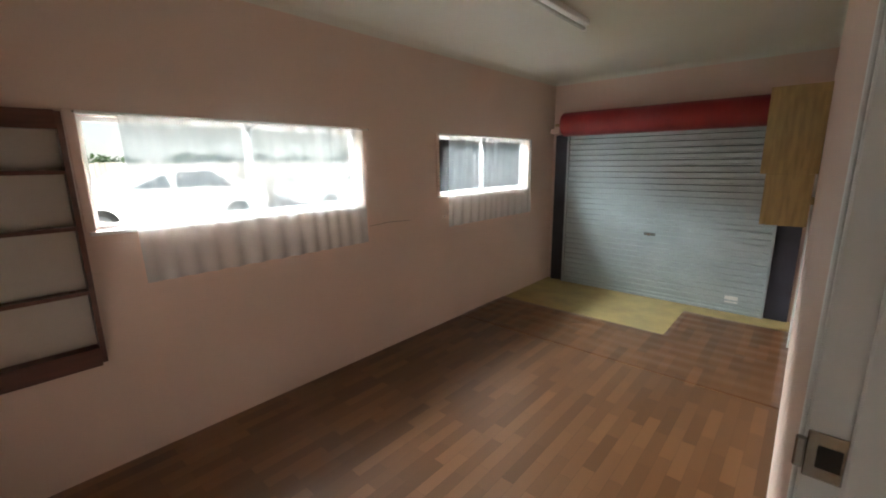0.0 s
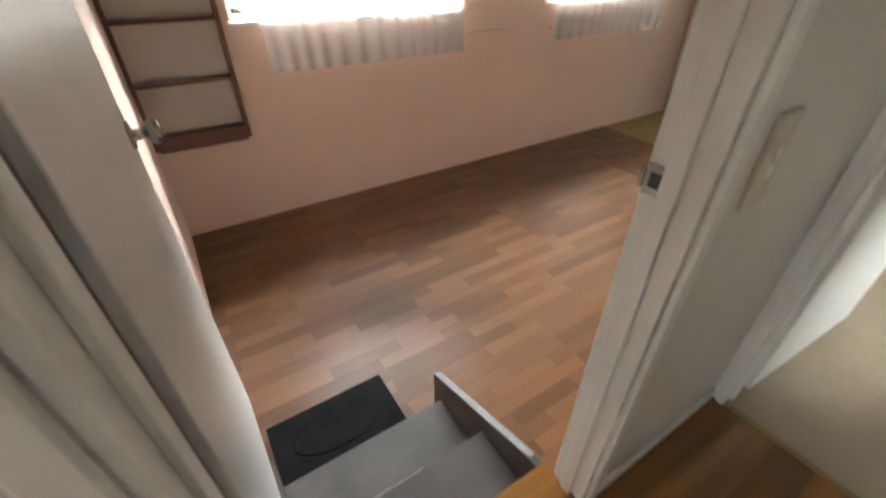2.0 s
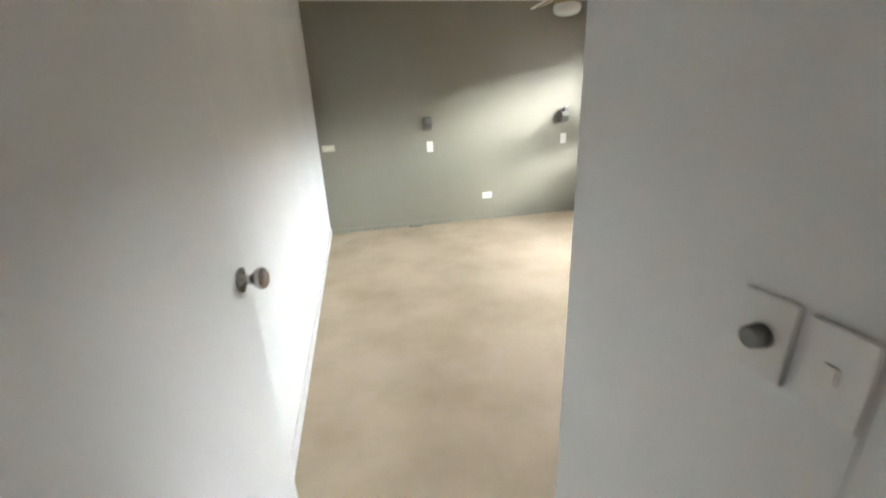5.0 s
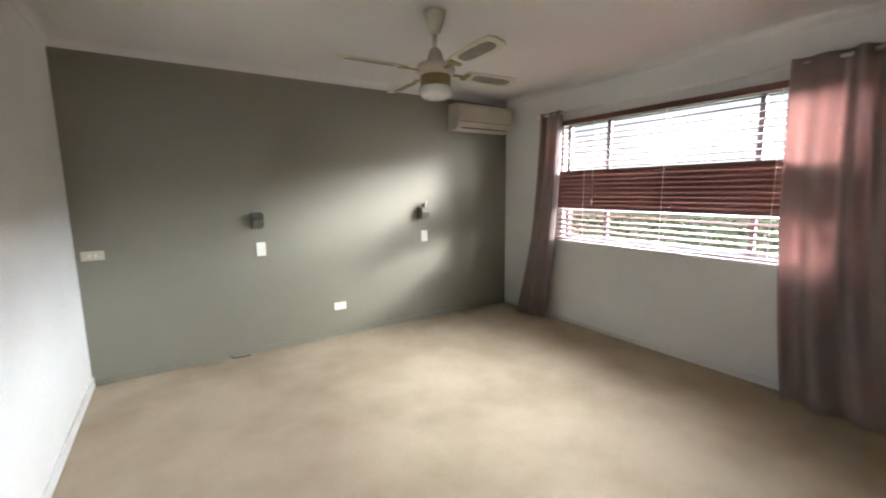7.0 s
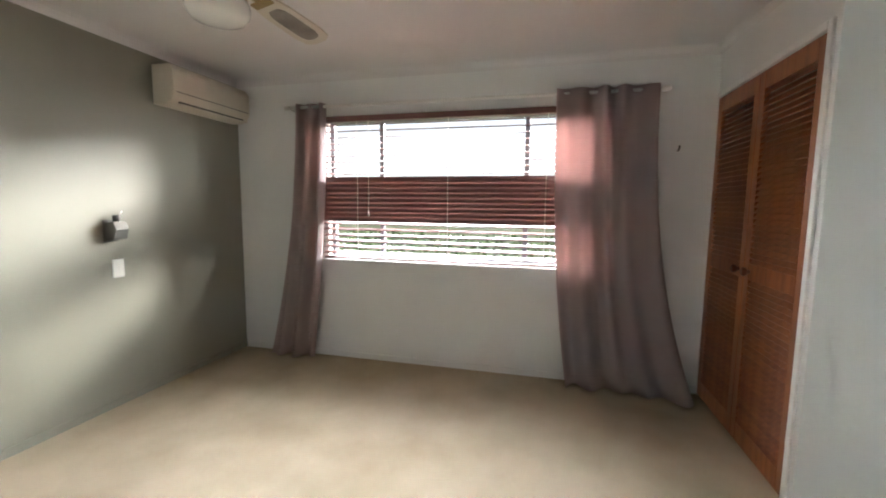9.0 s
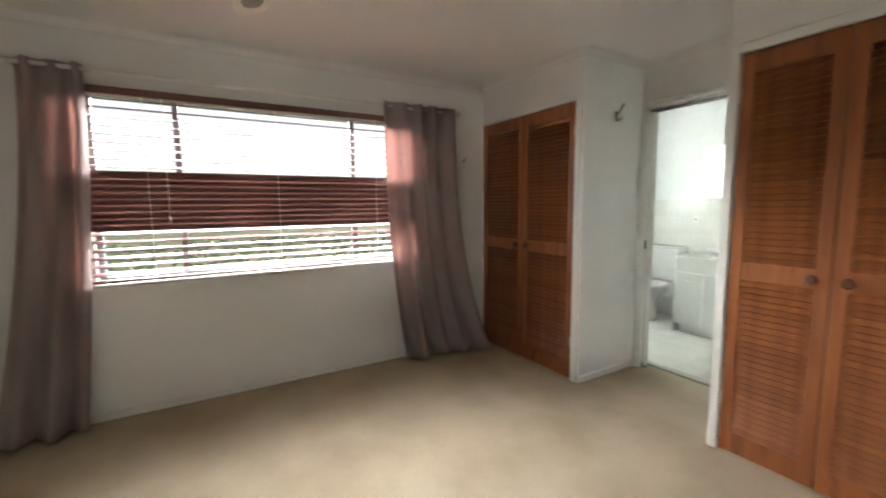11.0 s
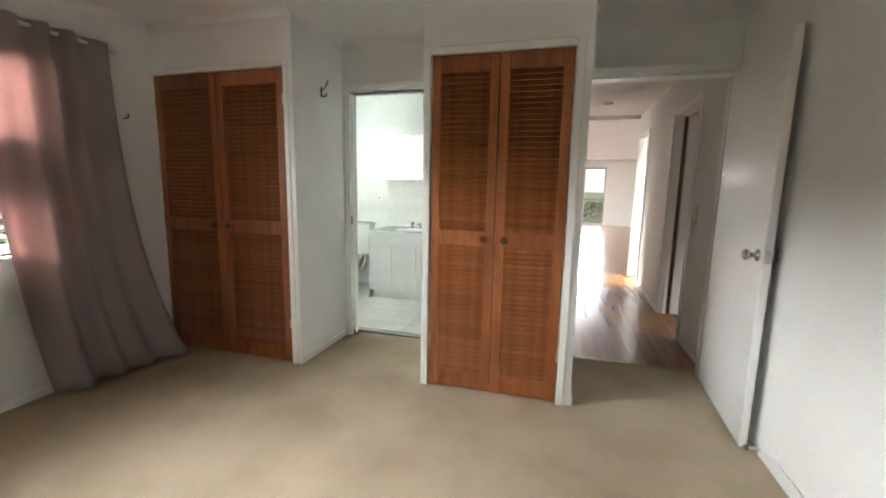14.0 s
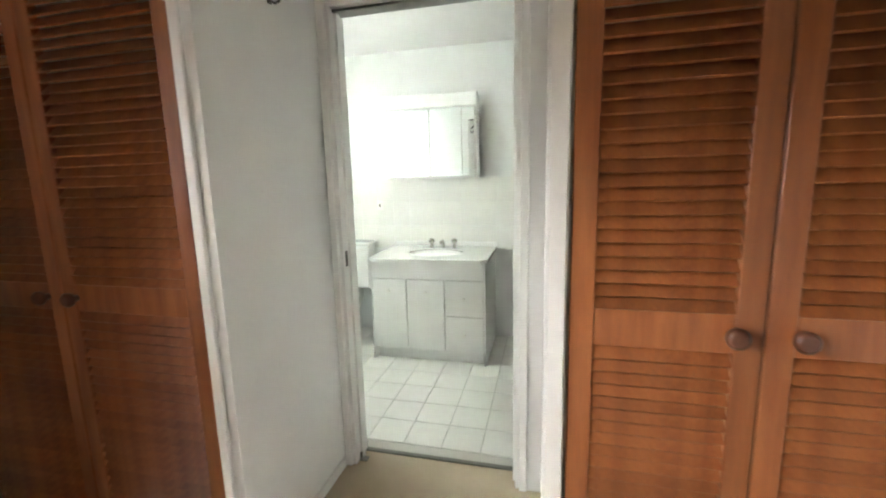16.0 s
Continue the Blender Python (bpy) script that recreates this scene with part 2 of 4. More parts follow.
def tube(points, r, segs=8):
    """A round bar along a line of points."""
    bm = bmesh.new()
    rings = []
    pts = [Vector(p) for p in points]
    for i, p in enumerate(pts):
        d = (pts[min(i + 1, len(pts) - 1)] - pts[max(i - 1, 0)]).normalized()
        u = d.orthogonal().normalized() if i == 0 else (u - d * u.dot(d)).normalized()
        w = d.cross(u)
        rings.append([bm.verts.new(p + r * (math.cos(2 * math.pi * k / segs) * u + math.sin(2 * math.pi * k / segs) * w)) for k in range(segs)])
    for a, b in zip(rings, rings[1:]):
        for k in range(segs):
            f = bm.faces.new((a[k], a[(k + 1) % segs], b[(k + 1) % segs], b[k]))
            f.smooth = True
    bm.faces.new(list(reversed(rings[0]))), bm.faces.new(rings[-1])
    bmesh.ops.recalc_face_normals(bm, faces=list(bm.faces))
    return bm


def part(name, bm, mat, parent=None, label=""):
    """Links a bmesh, in world places, as one mesh object under a thing or a part."""
    me = bpy.data.meshes.new(name)
    bm.to_mesh(me)
    bm.free()
    me.materials.append(mat)
    ob = new(name, me)
    if parent:
        under(ob, parent)
    return tagged(ob, label)


def under(ob, parent):
    ob.parent = parent
    m = parent.matrix_basis.copy()
    if parent.parent:
        m = parent.parent.matrix_basis @ parent.matrix_parent_inverse @ m
    ob.matrix_parent_inverse = m.inverted()


def thing(name, at, label, category, group=""):
    e = new(name)
    e.empty_display_size = 0.1
    e.matrix_basis = Matrix.Translation(at)
    return tagged(e, label, category, group)


def structure(name, bm, mat, label, category):
    return tagged(part(name, bm, mat), label, category, kind="structure")


def wall(name, axis, c0, c1, a0, a1, z0, z1, holes, mat, label):
    """A wall across one axis from c0 to c1, along the other from a0 to a1, with rectangular openings (a0, a1, z0, z1)."""
    cuts = sorted({a0, a1, *[v for h in holes for v in h[:2] if a0 < v < a1]})
    bm = bmesh.new()
    for p, q in zip(cuts, cuts[1:]):
        spans = [(h[2], h[3]) for h in holes if h[0] <= p and q <= h[1]]
        z = z0
        for s0, s1 in sorted(spans) + [(z1, z1)]:
            if s0 > z + 1e-6:
                add_box(bm, *((c0, c1, p, q) if axis == "x" else (p, q, c0, c1)), z, s0)
            z = max(z, s1)
    bmesh.ops.remove_doubles(bm, verts=list(bm.verts), dist=1e-5)
    seen = {}
    for f in list(bm.faces):
        key = tuple(sorted(tuple(round(c, 4) for c in v.co) for v in f.verts))
        seen.setdefault(key, []).append(f)
    bmesh.ops.delete(bm, geom=[f for fs in seen.values() if len(fs) > 1 for f in fs], context="FACES")
    return structure(name, bm, mat, label, "wall")


# ---- the large structure ----
H = 2.4
GF, GC = -0.525, 2.6
# hall and bedroom
wall("wall_hall_left", "x", -0.055, 0.0, -3.6, 0.02, -0.02, H, [(-1.51, -0.69, -0.02, 2.05), (-3.5, -2.8, -0.02, 2.05)], M["hallw"], "off-white painted hall wall with two doorways")
wall("wall_hall_right", "x", 0.94, 1.0, -3.6, 0.02, -0.02, H, [(-3.5, -2.75, -0.02, 2.0)], M["hallw"], "off-white painted hall wall beside timber floor")
wall("wall_bedroom_left", "x", -0.055, 0.03, 0.02, 4.69, -0.02, H, [], M["white"], "plain white painted bedroom wall")
wall("wall_bedroom_door", "y", 0.02, 0.15, 0.03, 3.99, -0.02, H, [(0.03, 0.954, -0.02, 2.05), (1.98, 2.764, -0.02, 2.05)], M["white"], "white wall with hall and ensuite doorways")
wall("wall_bedroom_feature", "y", 4.575, 4.69, 0.03, 3.99, -0.02, H, [], M["grey"], "olive grey painted feature wall")
wall("wall_bedroom_window", "x", 3.99, 4.13, 0.02, 4.69, -0.02, H, [(1.58, 3.70, 0.865, 2.04)], M["white"], "white wall around wide bedroom window")
wall("wall_closet", "y", 0.75, 0.80, 0.936, 1.888, 0, H, [(1.02, 1.84, 0, 2.055)], M["white"], "white front wall of built-in closet")
wall("wall_closet", "x", 0.936, 0.996, 0.15, 0.75, 0, H, [], M["white"], "white side wall of built-in closet with switches")
wall("wall_closet", "x", 1.828, 1.888, 0.15, 0.75, 0, H, [], M["white"], "white side wall of built-in closet")
wall("wall_closet", "y", 0.75, 0.80, 2.80, 3.99, 0, H, [(2.865, 3.975, 0, 2.055)], M["white"], "white front wall of corner closet")
wall("wall_closet", "x", 2.80, 2.86, 0.15, 0.75, 0, H, [], M["white"], "white side wall of corner closet with iron hook")
# ensuite
wall("wall_ensuite_back", "y", -1.75, -1.65, 1.0, 4.13, -0.02, H, [], M["white"], "white ensuite back wall")
wall("wall_ensuite_window", "x", 3.99, 4.13, -1.65, 0.02, -0.02, H, [(-0.9, -0.1, 1.2, 2.1)], M["white"], "white ensuite wall with window")
# living space at the end of the hall
wall("wall_living_near", "y", -3.66, -3.6, -1.6, 4.2, -0.02, H, [(0.0, 0.94, -0.02, 2.34)], M["hallw"], "off-white wall where the hall opens out")
wall("wall_living_left", "x", -1.7, -1.6, -13.1, -3.6, -0.02, H, [], M["hallw"], "off-white living room wall")
wall("wall_living_right", "x", 4.2, 4.3, -13.1, -3.6, -0.02, H, [(-9.5, -6.5, 0.6, 2.1)], M["hallw"], "off-white living room wall")
wall("wall_living_far", "y", -13.1, -13.0, -1.6, 4.2, -0.02, H, [(-0.45, 0.46, -0.02, 2.1)], M["hallw"], "off-white far wall with glazed door")
wall("wall_side_room", "x", -1.7, -1.6, -3.6, -1.7, -0.02, H, [(-3.3, -2.2, 0.9, 2.1)], M["hallw"], "plain side room wall")
wall("wall_side_room", "x", 2.0, 2.1, -3.6, -1.75, -0.02, H, [], M["hallw"], "plain side room wall")
# garage room
wall("wall_garage_right", "x", -0.11, -0.055, -1.70, 4.93, GF - 0.05, GC, [(-1.51, -0.69, -0.04, 2.05)], M["pink"], "pink painted wall with doorway above steps")
wall("wall_garage_window", "x", -3.45, -3.31, -1.70, 5.05, GF - 0.05, GC, [(-0.87, 1.10, 1.02, 1.69), (2.19, 4.11, 1.03, 1.69)], M["pink"], "pink painted wall with two high windows")
wall("wall_garage_near", "y", -1.70, -1.60, -3.31, -0.11, GF - 0.05, GC, [], M["pink"], "pink painted end wall")
wall("wall_garage_front", "y", 4.93, 5.05, -3.31, -0.055, GF - 0.05, GC, [(-2.97, -0.42, GF - 0.05, 1.85)], M["pink"], "pink wall around roller door opening")

structure("ceiling", boxes((-1.7, 4.3, -13.1, -1.7, H, H + 0.1), (-0.055, 4.3, -1.7, 4.69, H, H + 0.1)), M["ceil"], "off-white painted plaster ceiling", "ceiling")
structure("ceiling_garage", boxes((-3.45, -0.055, -1.7, 5.05, GC, GC + 0.1)), M["gceil"], "cream painted sheet ceiling", "ceiling")
structure("floor_bedroom", boxes((0.03, 3.99, 0.02, 4.575, -0.1, 0.0)), M["carpet"], "worn beige cut-pile carpet with stains", "carpet")
structure("floor_ensuite_bed", boxes((1.0, 3.99, -1.65, 0.02, -0.1, -0.004)), M["grout"], "grey grout bed under white tiles", "floor")
structure("floor_living", boxes((-1.6, 4.2, -13.0, -3.6, -0.1, 0.0), (-1.6, 0.0, -3.6, -1.7, -0.1, 0.0), (1.0, 2.0, -3.6, -1.75, -0.1, 0.0)), M["lboards"], "polished timber floor of living room", "floor")
structure("floor_garage", boxes((-3.31, -0.11, -1.6, 5.3, GF - 0.1, GF - 0.004)), M["concrete"], "yellow painted concrete garage floor", "floor")


def vinyl_sheet(name, pts, label):
    bm = bmesh.new()
    lo = [bm.verts.new((x, y, GF - 0.004)) for x, y in pts]
    hi = [bm.verts.new((x, y, GF)) for x, y in pts]
    bm.faces.new(hi)
    for i in range(len(pts)):
        j = (i + 1) % len(pts)
        bm.faces.new((lo[i], lo[j], hi[j], hi[i]))
    return structure(name, bm, M["vinyl"], label, "vinyl flooring")


vinyl_sheet("floor_vinyl", [(-3.31, -1.6), (-0.11, -1.6), (-0.11, 2.575), (-3.31, 2.575)], "brown timber-look vinyl sheet")


def rippled_offcut(name, x0, x1, y0, y1, notch, label):
    """A loose offcut that lies in low waves; notch is the corner (x, y) cut away."""
    bm = bmesh.new()
    nx, ny = 48, 56
    grid = {}
    for i in range(nx + 1):
        for j in range(ny + 1):
            x, y = x0 + (x1 - x0) * i / nx, y0 + (y1 - y0) * j / ny
            lift = 0.5 + 0.5 * math.sin(2 * math.pi * (y - 0.05 * math.sin(2.1 * x)) / 0.21 + 0.8 * math.sin(3 * x))
            z = 0.001 + 0.008 * lift * (0.35 + 0.65 * abs(noise.noise((x * 1.3, y * 0.8, 7.0)) * 2)) * min(1, (y - y0) / 0.1)
            grid[i, j] = bm.verts.new((x, y, GF + z))
    for i in range(nx):
        for j in range(ny):
            x, y = x0 + (x1 - x0) * (i + 0.5) / nx, y0 + (y1 - y0) * (j + 0.5) / ny
            if x < notch[0] and y > notch[1]:
                continue
            f = bm.faces.new((grid[i, j], grid[i + 1, j], grid[i + 1, j + 1], grid[i, j + 1]))
            f.smooth = True
    bmesh.ops.delete(bm, geom=[v for v in bm.verts if not v.link_faces], context="VERTS")
    ob = structure(name, bm, M["vinyl"], label, "vinyl flooring")
    ob.modifiers.new("thickness", "SOLIDIFY").thickness = 0.002
    return ob


rippled_offcut("floor_vinyl", -3.31, -0.11, 2.579, 4.53, (-1.2, 3.55), "loose rippled brown timber-look vinyl offcut")

# ---- trim, doors and windows ----
def architrave(axis, face, out, a0, a1, top, width=0.05, thick=0.015, mat="gloss", z0=0.0, sides=(1, 1)):
    """Boards round an opening on a wall face; out is +1 or -1 along the axis."""
    c = sorted((face, face + out * thick))
    dims = []
    if sides[0]:
        dims.append((a0 - width, a0, z0, top + width))
    if sides[1]:
        dims.append((a1, a1 + width, z0, top + width))
    for p, q, s, t in dims:
        bm = boxes((*c, p, q, s, t) if axis == "x" else (p, q, *c, s, t), bevel=0.004)
        structure("trim", bm, M[mat], "white gloss painted door architrave", "architrave")
    bm = boxes((*c, a0, a1, top, top + width) if axis == "x" else (a0, a1, *c, top, top + width), bevel=0.004)
    structure("trim", bm, M[mat], "white gloss painted head architrave", "architrave")


def lining(axis, c0, c1, a0, a1, top, stop_at, z0=0.0, mat="gloss"):
    """Door lining inside an opening with a stop bead."""
    t = 0.018
    for p, q in ((a0, a0 + t), (a1 - t, a1)):
        bm = boxes((c0, c1, p, q, z0, top) if axis == "x" else (p, q, c0, c1, z0, top), bevel=0.002)
        structure("trim", bm, M[mat], "white gloss painted door jamb", "door jamb")
        s = (q, q + 0.012) if p == a0 else (p - 0.012, p)
        bm = boxes((stop_at, stop_at + 0.035, *s, z0, top - t) if axis == "x" else (*s, stop_at, stop_at + 0.035, z0, top - t), bevel=0.002)
        structure("trim", bm, M[mat], "white painted door stop bead", "door stop")
    bm = boxes((c0, c1, a0 + t, a1 - t, top - t, top) if axis == "x" else (a0 + t, a1 - t, c0, c1, top - t, top))
    structure("trim", bm, M[mat], "white gloss painted door head", "door head")


lining("y", 0.021, 0.149, 0.031, 0.9535, 2.05, 0.06)
architrave("y", 0.02, -1, 0.05, 0.915, 2.05, 0.024)
architrave("y", 0.15, 1, 0.04, 0.935, 2.05, 0.05, sides=(0, 0))
lining("y", 0.021, 0.149, 1.98, 2.764, 2.05, 0.07)
architrave("y", 0.15, 1, 1.98, 2.764, 2.05, 0.032)
structure("trim", boxes((1.998, 2.746, 0.05, 0.12, 2.022, 2.031)), M["dgrey"], "dark sliding door track in head", "door track")
lining("x", -0.112, 0.001, -1.51, -0.69, 2.05, -0.075)
# Dark strip in the rebate stands in for the shaded hinge gap
structure("trim_rebate", boxes((-0.11, -0.077, -1.4915, -1.488, 0.0, 2.03)), M["shelfw"], "dark strip standing in for shade in the hinge gap", "door jamb")
architrave("x", 0.0, 1, -1.51, -0.69, 2.05, 0.04)
architrave("x", -0.11, -1, -1.51, -0.69, 2.05, 0.04, 0.006)
architrave("x", 0.0, 1, -3.5, -2.8, 2.05, 0.05)
architrave("x", 0.94, -1, -3.5, -2.75, 2.0, 0.05, mat="cedar")
architrave("y", 0.80, 1, 1.02, 1.84, 2.055, 0.045)
architrave("y", 0.80, 1, 2.865, 3.975, 2.055, 0.035, sides=(1, 0))
for name, d in (("bedroom", (0.03, 0.042, 1.0, 4.575, 0, 0.07)), ("hall", (0.0, 0.012, -0.648, 0.004, 0, 0.06)), ("hall", (0.928, 0.94, -2.69, 0.004, 0, 0.06)), ("hall", (0.0, 0.012, -2.74, -1.56, 0, 0.06)),
                ("closet", (0.925, 0.936, 0.17, 0.80, 0, 0.06)), ("closet", (2.789, 2.80, 0.17, 0.80, 0, 0.05))):
    structure("baseboard_" + name, boxes(d, bevel=0.003), M["gloss"], "narrow white painted skirting board", "skirting")
structure("baseboard_feature", boxes((0.045, 3.985, 4.562, 4.574, 0, 0.05), bevel=0.003), M["grey"], "low skirting painted olive grey", "skirting")
structure("baseboard_window", boxes((3.978, 3.99, 0.81, 4.56, 0, 0.05), bevel=0.003), M["white"], "low skirting painted white", "skirting")


def cove(name, pts, z, mat, size=0.05):
    """A small coved cornice along a line of wall corners, to the left of which the room lies."""
    for (x0, y0), (x1, y1) in zip(pts, pts[1:]):
        d = Vector((x1 - x0, y1 - y0, 0)).normalized()
        nrm = Vector((-d.y, d.x, 0))
        bm = bmesh.new()
        ends = []
        for px, py in ((x0, y0), (x1, y1)):
            base = Vector((px, py, z))
            prof = [base] + [base + nrm * (size - size * math.cos(a)) + Vector((0, 0, -size + size * math.sin(a))) for a in (0, 0.4, 0.8, 1.2, math.pi / 2)]
            ends.append([bm.verts.new(p) for p in prof])
        k = len(ends[0])
        for i in range(k):
            bm.faces.new((ends[0][i], ends[1][i], ends[1][(i + 1) % k], ends[0][(i + 1) % k]))
        bm.faces.new(ends[0]), bm.faces.new(list(reversed(ends[1])))
        bmesh.ops.recalc_face_normals(bm, faces=list(bm.faces))
        structure("trim_" + name, bm, M[mat], "coved plaster cornice", "cornice")


cove("cornice", [(0.03, 4.575), (0.03, 0.15), (0.936, 0.15), (0.936, 0.80), (1.888, 0.80), (1.888, 0.15), (2.80, 0.15), (2.80, 0.80), (3.99, 0.80), (3.99, 4.575), (0.03, 4.575)], H - 0.001, "ceil", 0.06)
cove("cornice", [(-3.31, -1.6), (-0.11, -1.6), (-0.11, 4.93), (-3.31, 4.93), (-3.31, -1.6)], GC - 0.001, "gceil", 0.07)


def knob_profile(s):
    return [(0.031, 0), (0.031, 0.006 * s), (0.013, 0.010 * s), (0.012, 0.03 * s), (0.022, 0.036 * s), (0.0275, 0.048 * s), (0.026, 0.058 * s), (0.018, 0.064 * s)]


def door_leaf(name, hinge, turn, width, height, label, edge_mat, swing=1, knob_z=0.99):
    """A flush door on a hinge, along +x of its own before it is turned; its thickness lies to +y."""
    d = tagged(new(name), label, "door", kind="structure")
    d.matrix_basis = pose(*hinge, 0, 0, turn)

    def p(n, bm, m, lab=""):
        o = part(n, bm, m)
        o.parent = d
        return tagged(o, lab)
    p("leaf", boxes((0, width, 0, 0.036, 0.012, height), bevel=0.002), M["leafw"])
    p("edge_strip", boxes((width, width + 0.004, 0.001, 0.035, 0.014, height - 0.002)), M[edge_mat])
    for s, y in ((1, 0.036), (-1, 0.0)):
        k = turned(knob_profile(s), (width - 0.065, y, knob_z), "y")
        p("knob", k, M["chrome"], "round polished chrome knob")
    p("latch_plate", boxes((width + 0.004, width + 0.006, 0.008, 0.028, knob_z - 0.03, knob_z + 0.03)), M["chrome"])
    for z in (0.2, 1.75):
        p("hinge", turned([(0.007, z), (0.007, z + 0.09)], (-0.006, 0.036 if swing > 0 else 0.0, 0), "z", 10), M["chrome"])
    return d


door_leaf("door_1", (0.072, 0.152, 0), 87.0, 0.815, 2.035, "white flush bedroom door standing open against the wall", "gloss")
door_leaf("door_2", (-0.115, -1.475, 0), 181.0, 0.81, 2.035, "white flush garage door standing open over steps", "pink", knob_z=1.06)


def strike(at, axis):
    t = thing("strike_plate", at, "chrome strike plate screwed to a white jamb", "strike plate")
    x, y, z = at
    if axis == "y":
        part("plate", boxes((x - 0.02, x + 0.022, y - 0.003, y, z - 0.03, z + 0.03), bevel=0.001), M["chrome"], t)
        part("lip", boxes((x - 0.030, x - 0.02, y - 0.008, y, z - 0.02, z + 0.02), bevel=0.002), M["chrome"], t)
        part("latch_hole", boxes((x - 0.01, x + 0.012, y - 0.0042, y - 0.001, z - 0.014, z + 0.014)), M["black"], t, "dark latch hole")
    else:
        part("plate", boxes((x - 0.003, x, y - 0.022, y + 0.022, z - 0.035, z + 0.035), bevel=0.001), M["chrome"], t)
        part("latch_hole", boxes((x - 0.0042, x - 0.001, y - 0.01, y + 0.01, z - 0.014, z + 0.014)), M["black"], t, "dark latch hole")


strike((-0.09, -0.708, 1.06), "y")
strike((0.936, 0.098, 1.045), "x")

lp = thing("latch_plate", (2.746, 0.11, 1.0), "small dark latch plate on ensuite jamb", "latch plate")
part("plate", boxes((2.743, 2.746, 0.115, 0.135, 0.965, 1.035), bevel=0.001), M["dgrey"], lp)
part("latch_hole", boxes((2.742, 2.7435, 0.121, 0.129, 0.985, 1.015)), M["black"], lp, "dark latch hole")
fg = thing("floor_guide", (2.735, 0.10, 0.0), "small dark sliding door guide on the floor", "door guide")
part("base", boxes((2.705, 2.744, 0.09, 0.125, 0.003, 0.009), bevel=0.001), M["dgrey"], fg)
part("upright", boxes((2.735, 2.743, 0.098, 0.117, 0.009, 0.04), bevel=0.001), M["dgrey"], fg)

# threshold strips
structure("trim_threshold", boxes((0.05, 0.934, 0.016, 0.04, 0, 0.006), bevel=0.002), M["brass"], "thin brass carpet edge strip", "threshold strip")
structure("trim_threshold", boxes((1.998, 2.746, 0.02, 0.045, 0, 0.008), bevel=0.002), M["dgrey"], "dark carpet edge strip at ensuite", "threshold strip")


def plate(name, at, normal, w, h, label, mat="plastic", rockers=1, knob=False):
    """A wall plate at a place, facing along +x, -x or -y."""
    t = thing(name, at, label, "wall plate")
    x, y, z = at

    def b(a0, a1, z0, z1, d0, d1, bev=0.0):
        if normal == "x":
            return boxes((x + d0, x + d1, y + a0, y + a1, z + z0, z + z1), bevel=bev)
        if normal == "-x":
            return boxes((x - d1, x - d0, y + a0, y + a1, z + z0, z + z1), bevel=bev)
        return boxes((x + a0, x + a1, y - d1, y - d0, z + z0, z + z1), bevel=bev)
    part("cover", b(-w / 2, w / 2, -h / 2, h / 2, 0, 0.010, 0.002), M[mat], t)
    for i in range(rockers):
        o = (i - (rockers - 1) / 2) * 0.034
        if w > h:
            part("rocker", b(o - 0.007, o + 0.007, -0.012, 0.012, 0.010, 0.014, 0.001), M["plastic"], t)
        else:
            part("rocker", b(-0.007, 0.007, o - 0.012, o + 0.012, 0.010, 0.014, 0.001), M["plastic"], t)
    if knob:
        ax = "x"
        s = -1 if normal == "-x" else 1
        part("dimmer_knob", turned([(0.017, 0.010 * s), (0.015, 0.03 * s), (0.012, 0.032 * s)], (x, y, z), ax, 16), M["dgrey"], t, "grey dimmer knob")
    return t


plate("light_switch", (1.229, 4.575, 0.905), "-y", 0.072, 0.116, "white switch plate on the grey wall")
plate("light_switch", (2.845, 4.575, 0.905), "-y", 0.072, 0.116, "white switch plate on the grey wall")
plate("power_outlet", (1.894, 4.575, 0.296), "-y", 0.116, 0.072, "white double power outlet low on grey wall", rockers=2)
plate("power_outlet", (0.125, 4.575, 0.955), "-y", 0.13, 0.066, "cream wall socket beside the room corner", "cream", rockers=2)
plate("light_switch", (0.936, 0.275, 1.07), "-x", 0.072, 0.116, "white dimmer switch on closet side wall", rockers=0, knob=True)
plate("light_switch", (0.936, 0.188, 1.07), "-x", 0.072, 0.116, "white switch plate with single rocker")
plate("light_switch", (0.0, -0.535, 1.09), "x", 0.072, 0.18, "tall cream switch plate on hall wall", "cream", rockers=2)

cb = thing("cable_stub", (0.932, 4.56, 0), "short dark cable stub at the skirting", "cable")
part("cable", tube([(0.932, 4.562, 0.02), (0.932, 4.545, 0.025), (0.935, 4.535, 0.01), (1.02, 4.53, 0.006), (1.08, 4.535, 0.006)], 0.005), M["black"], cb)


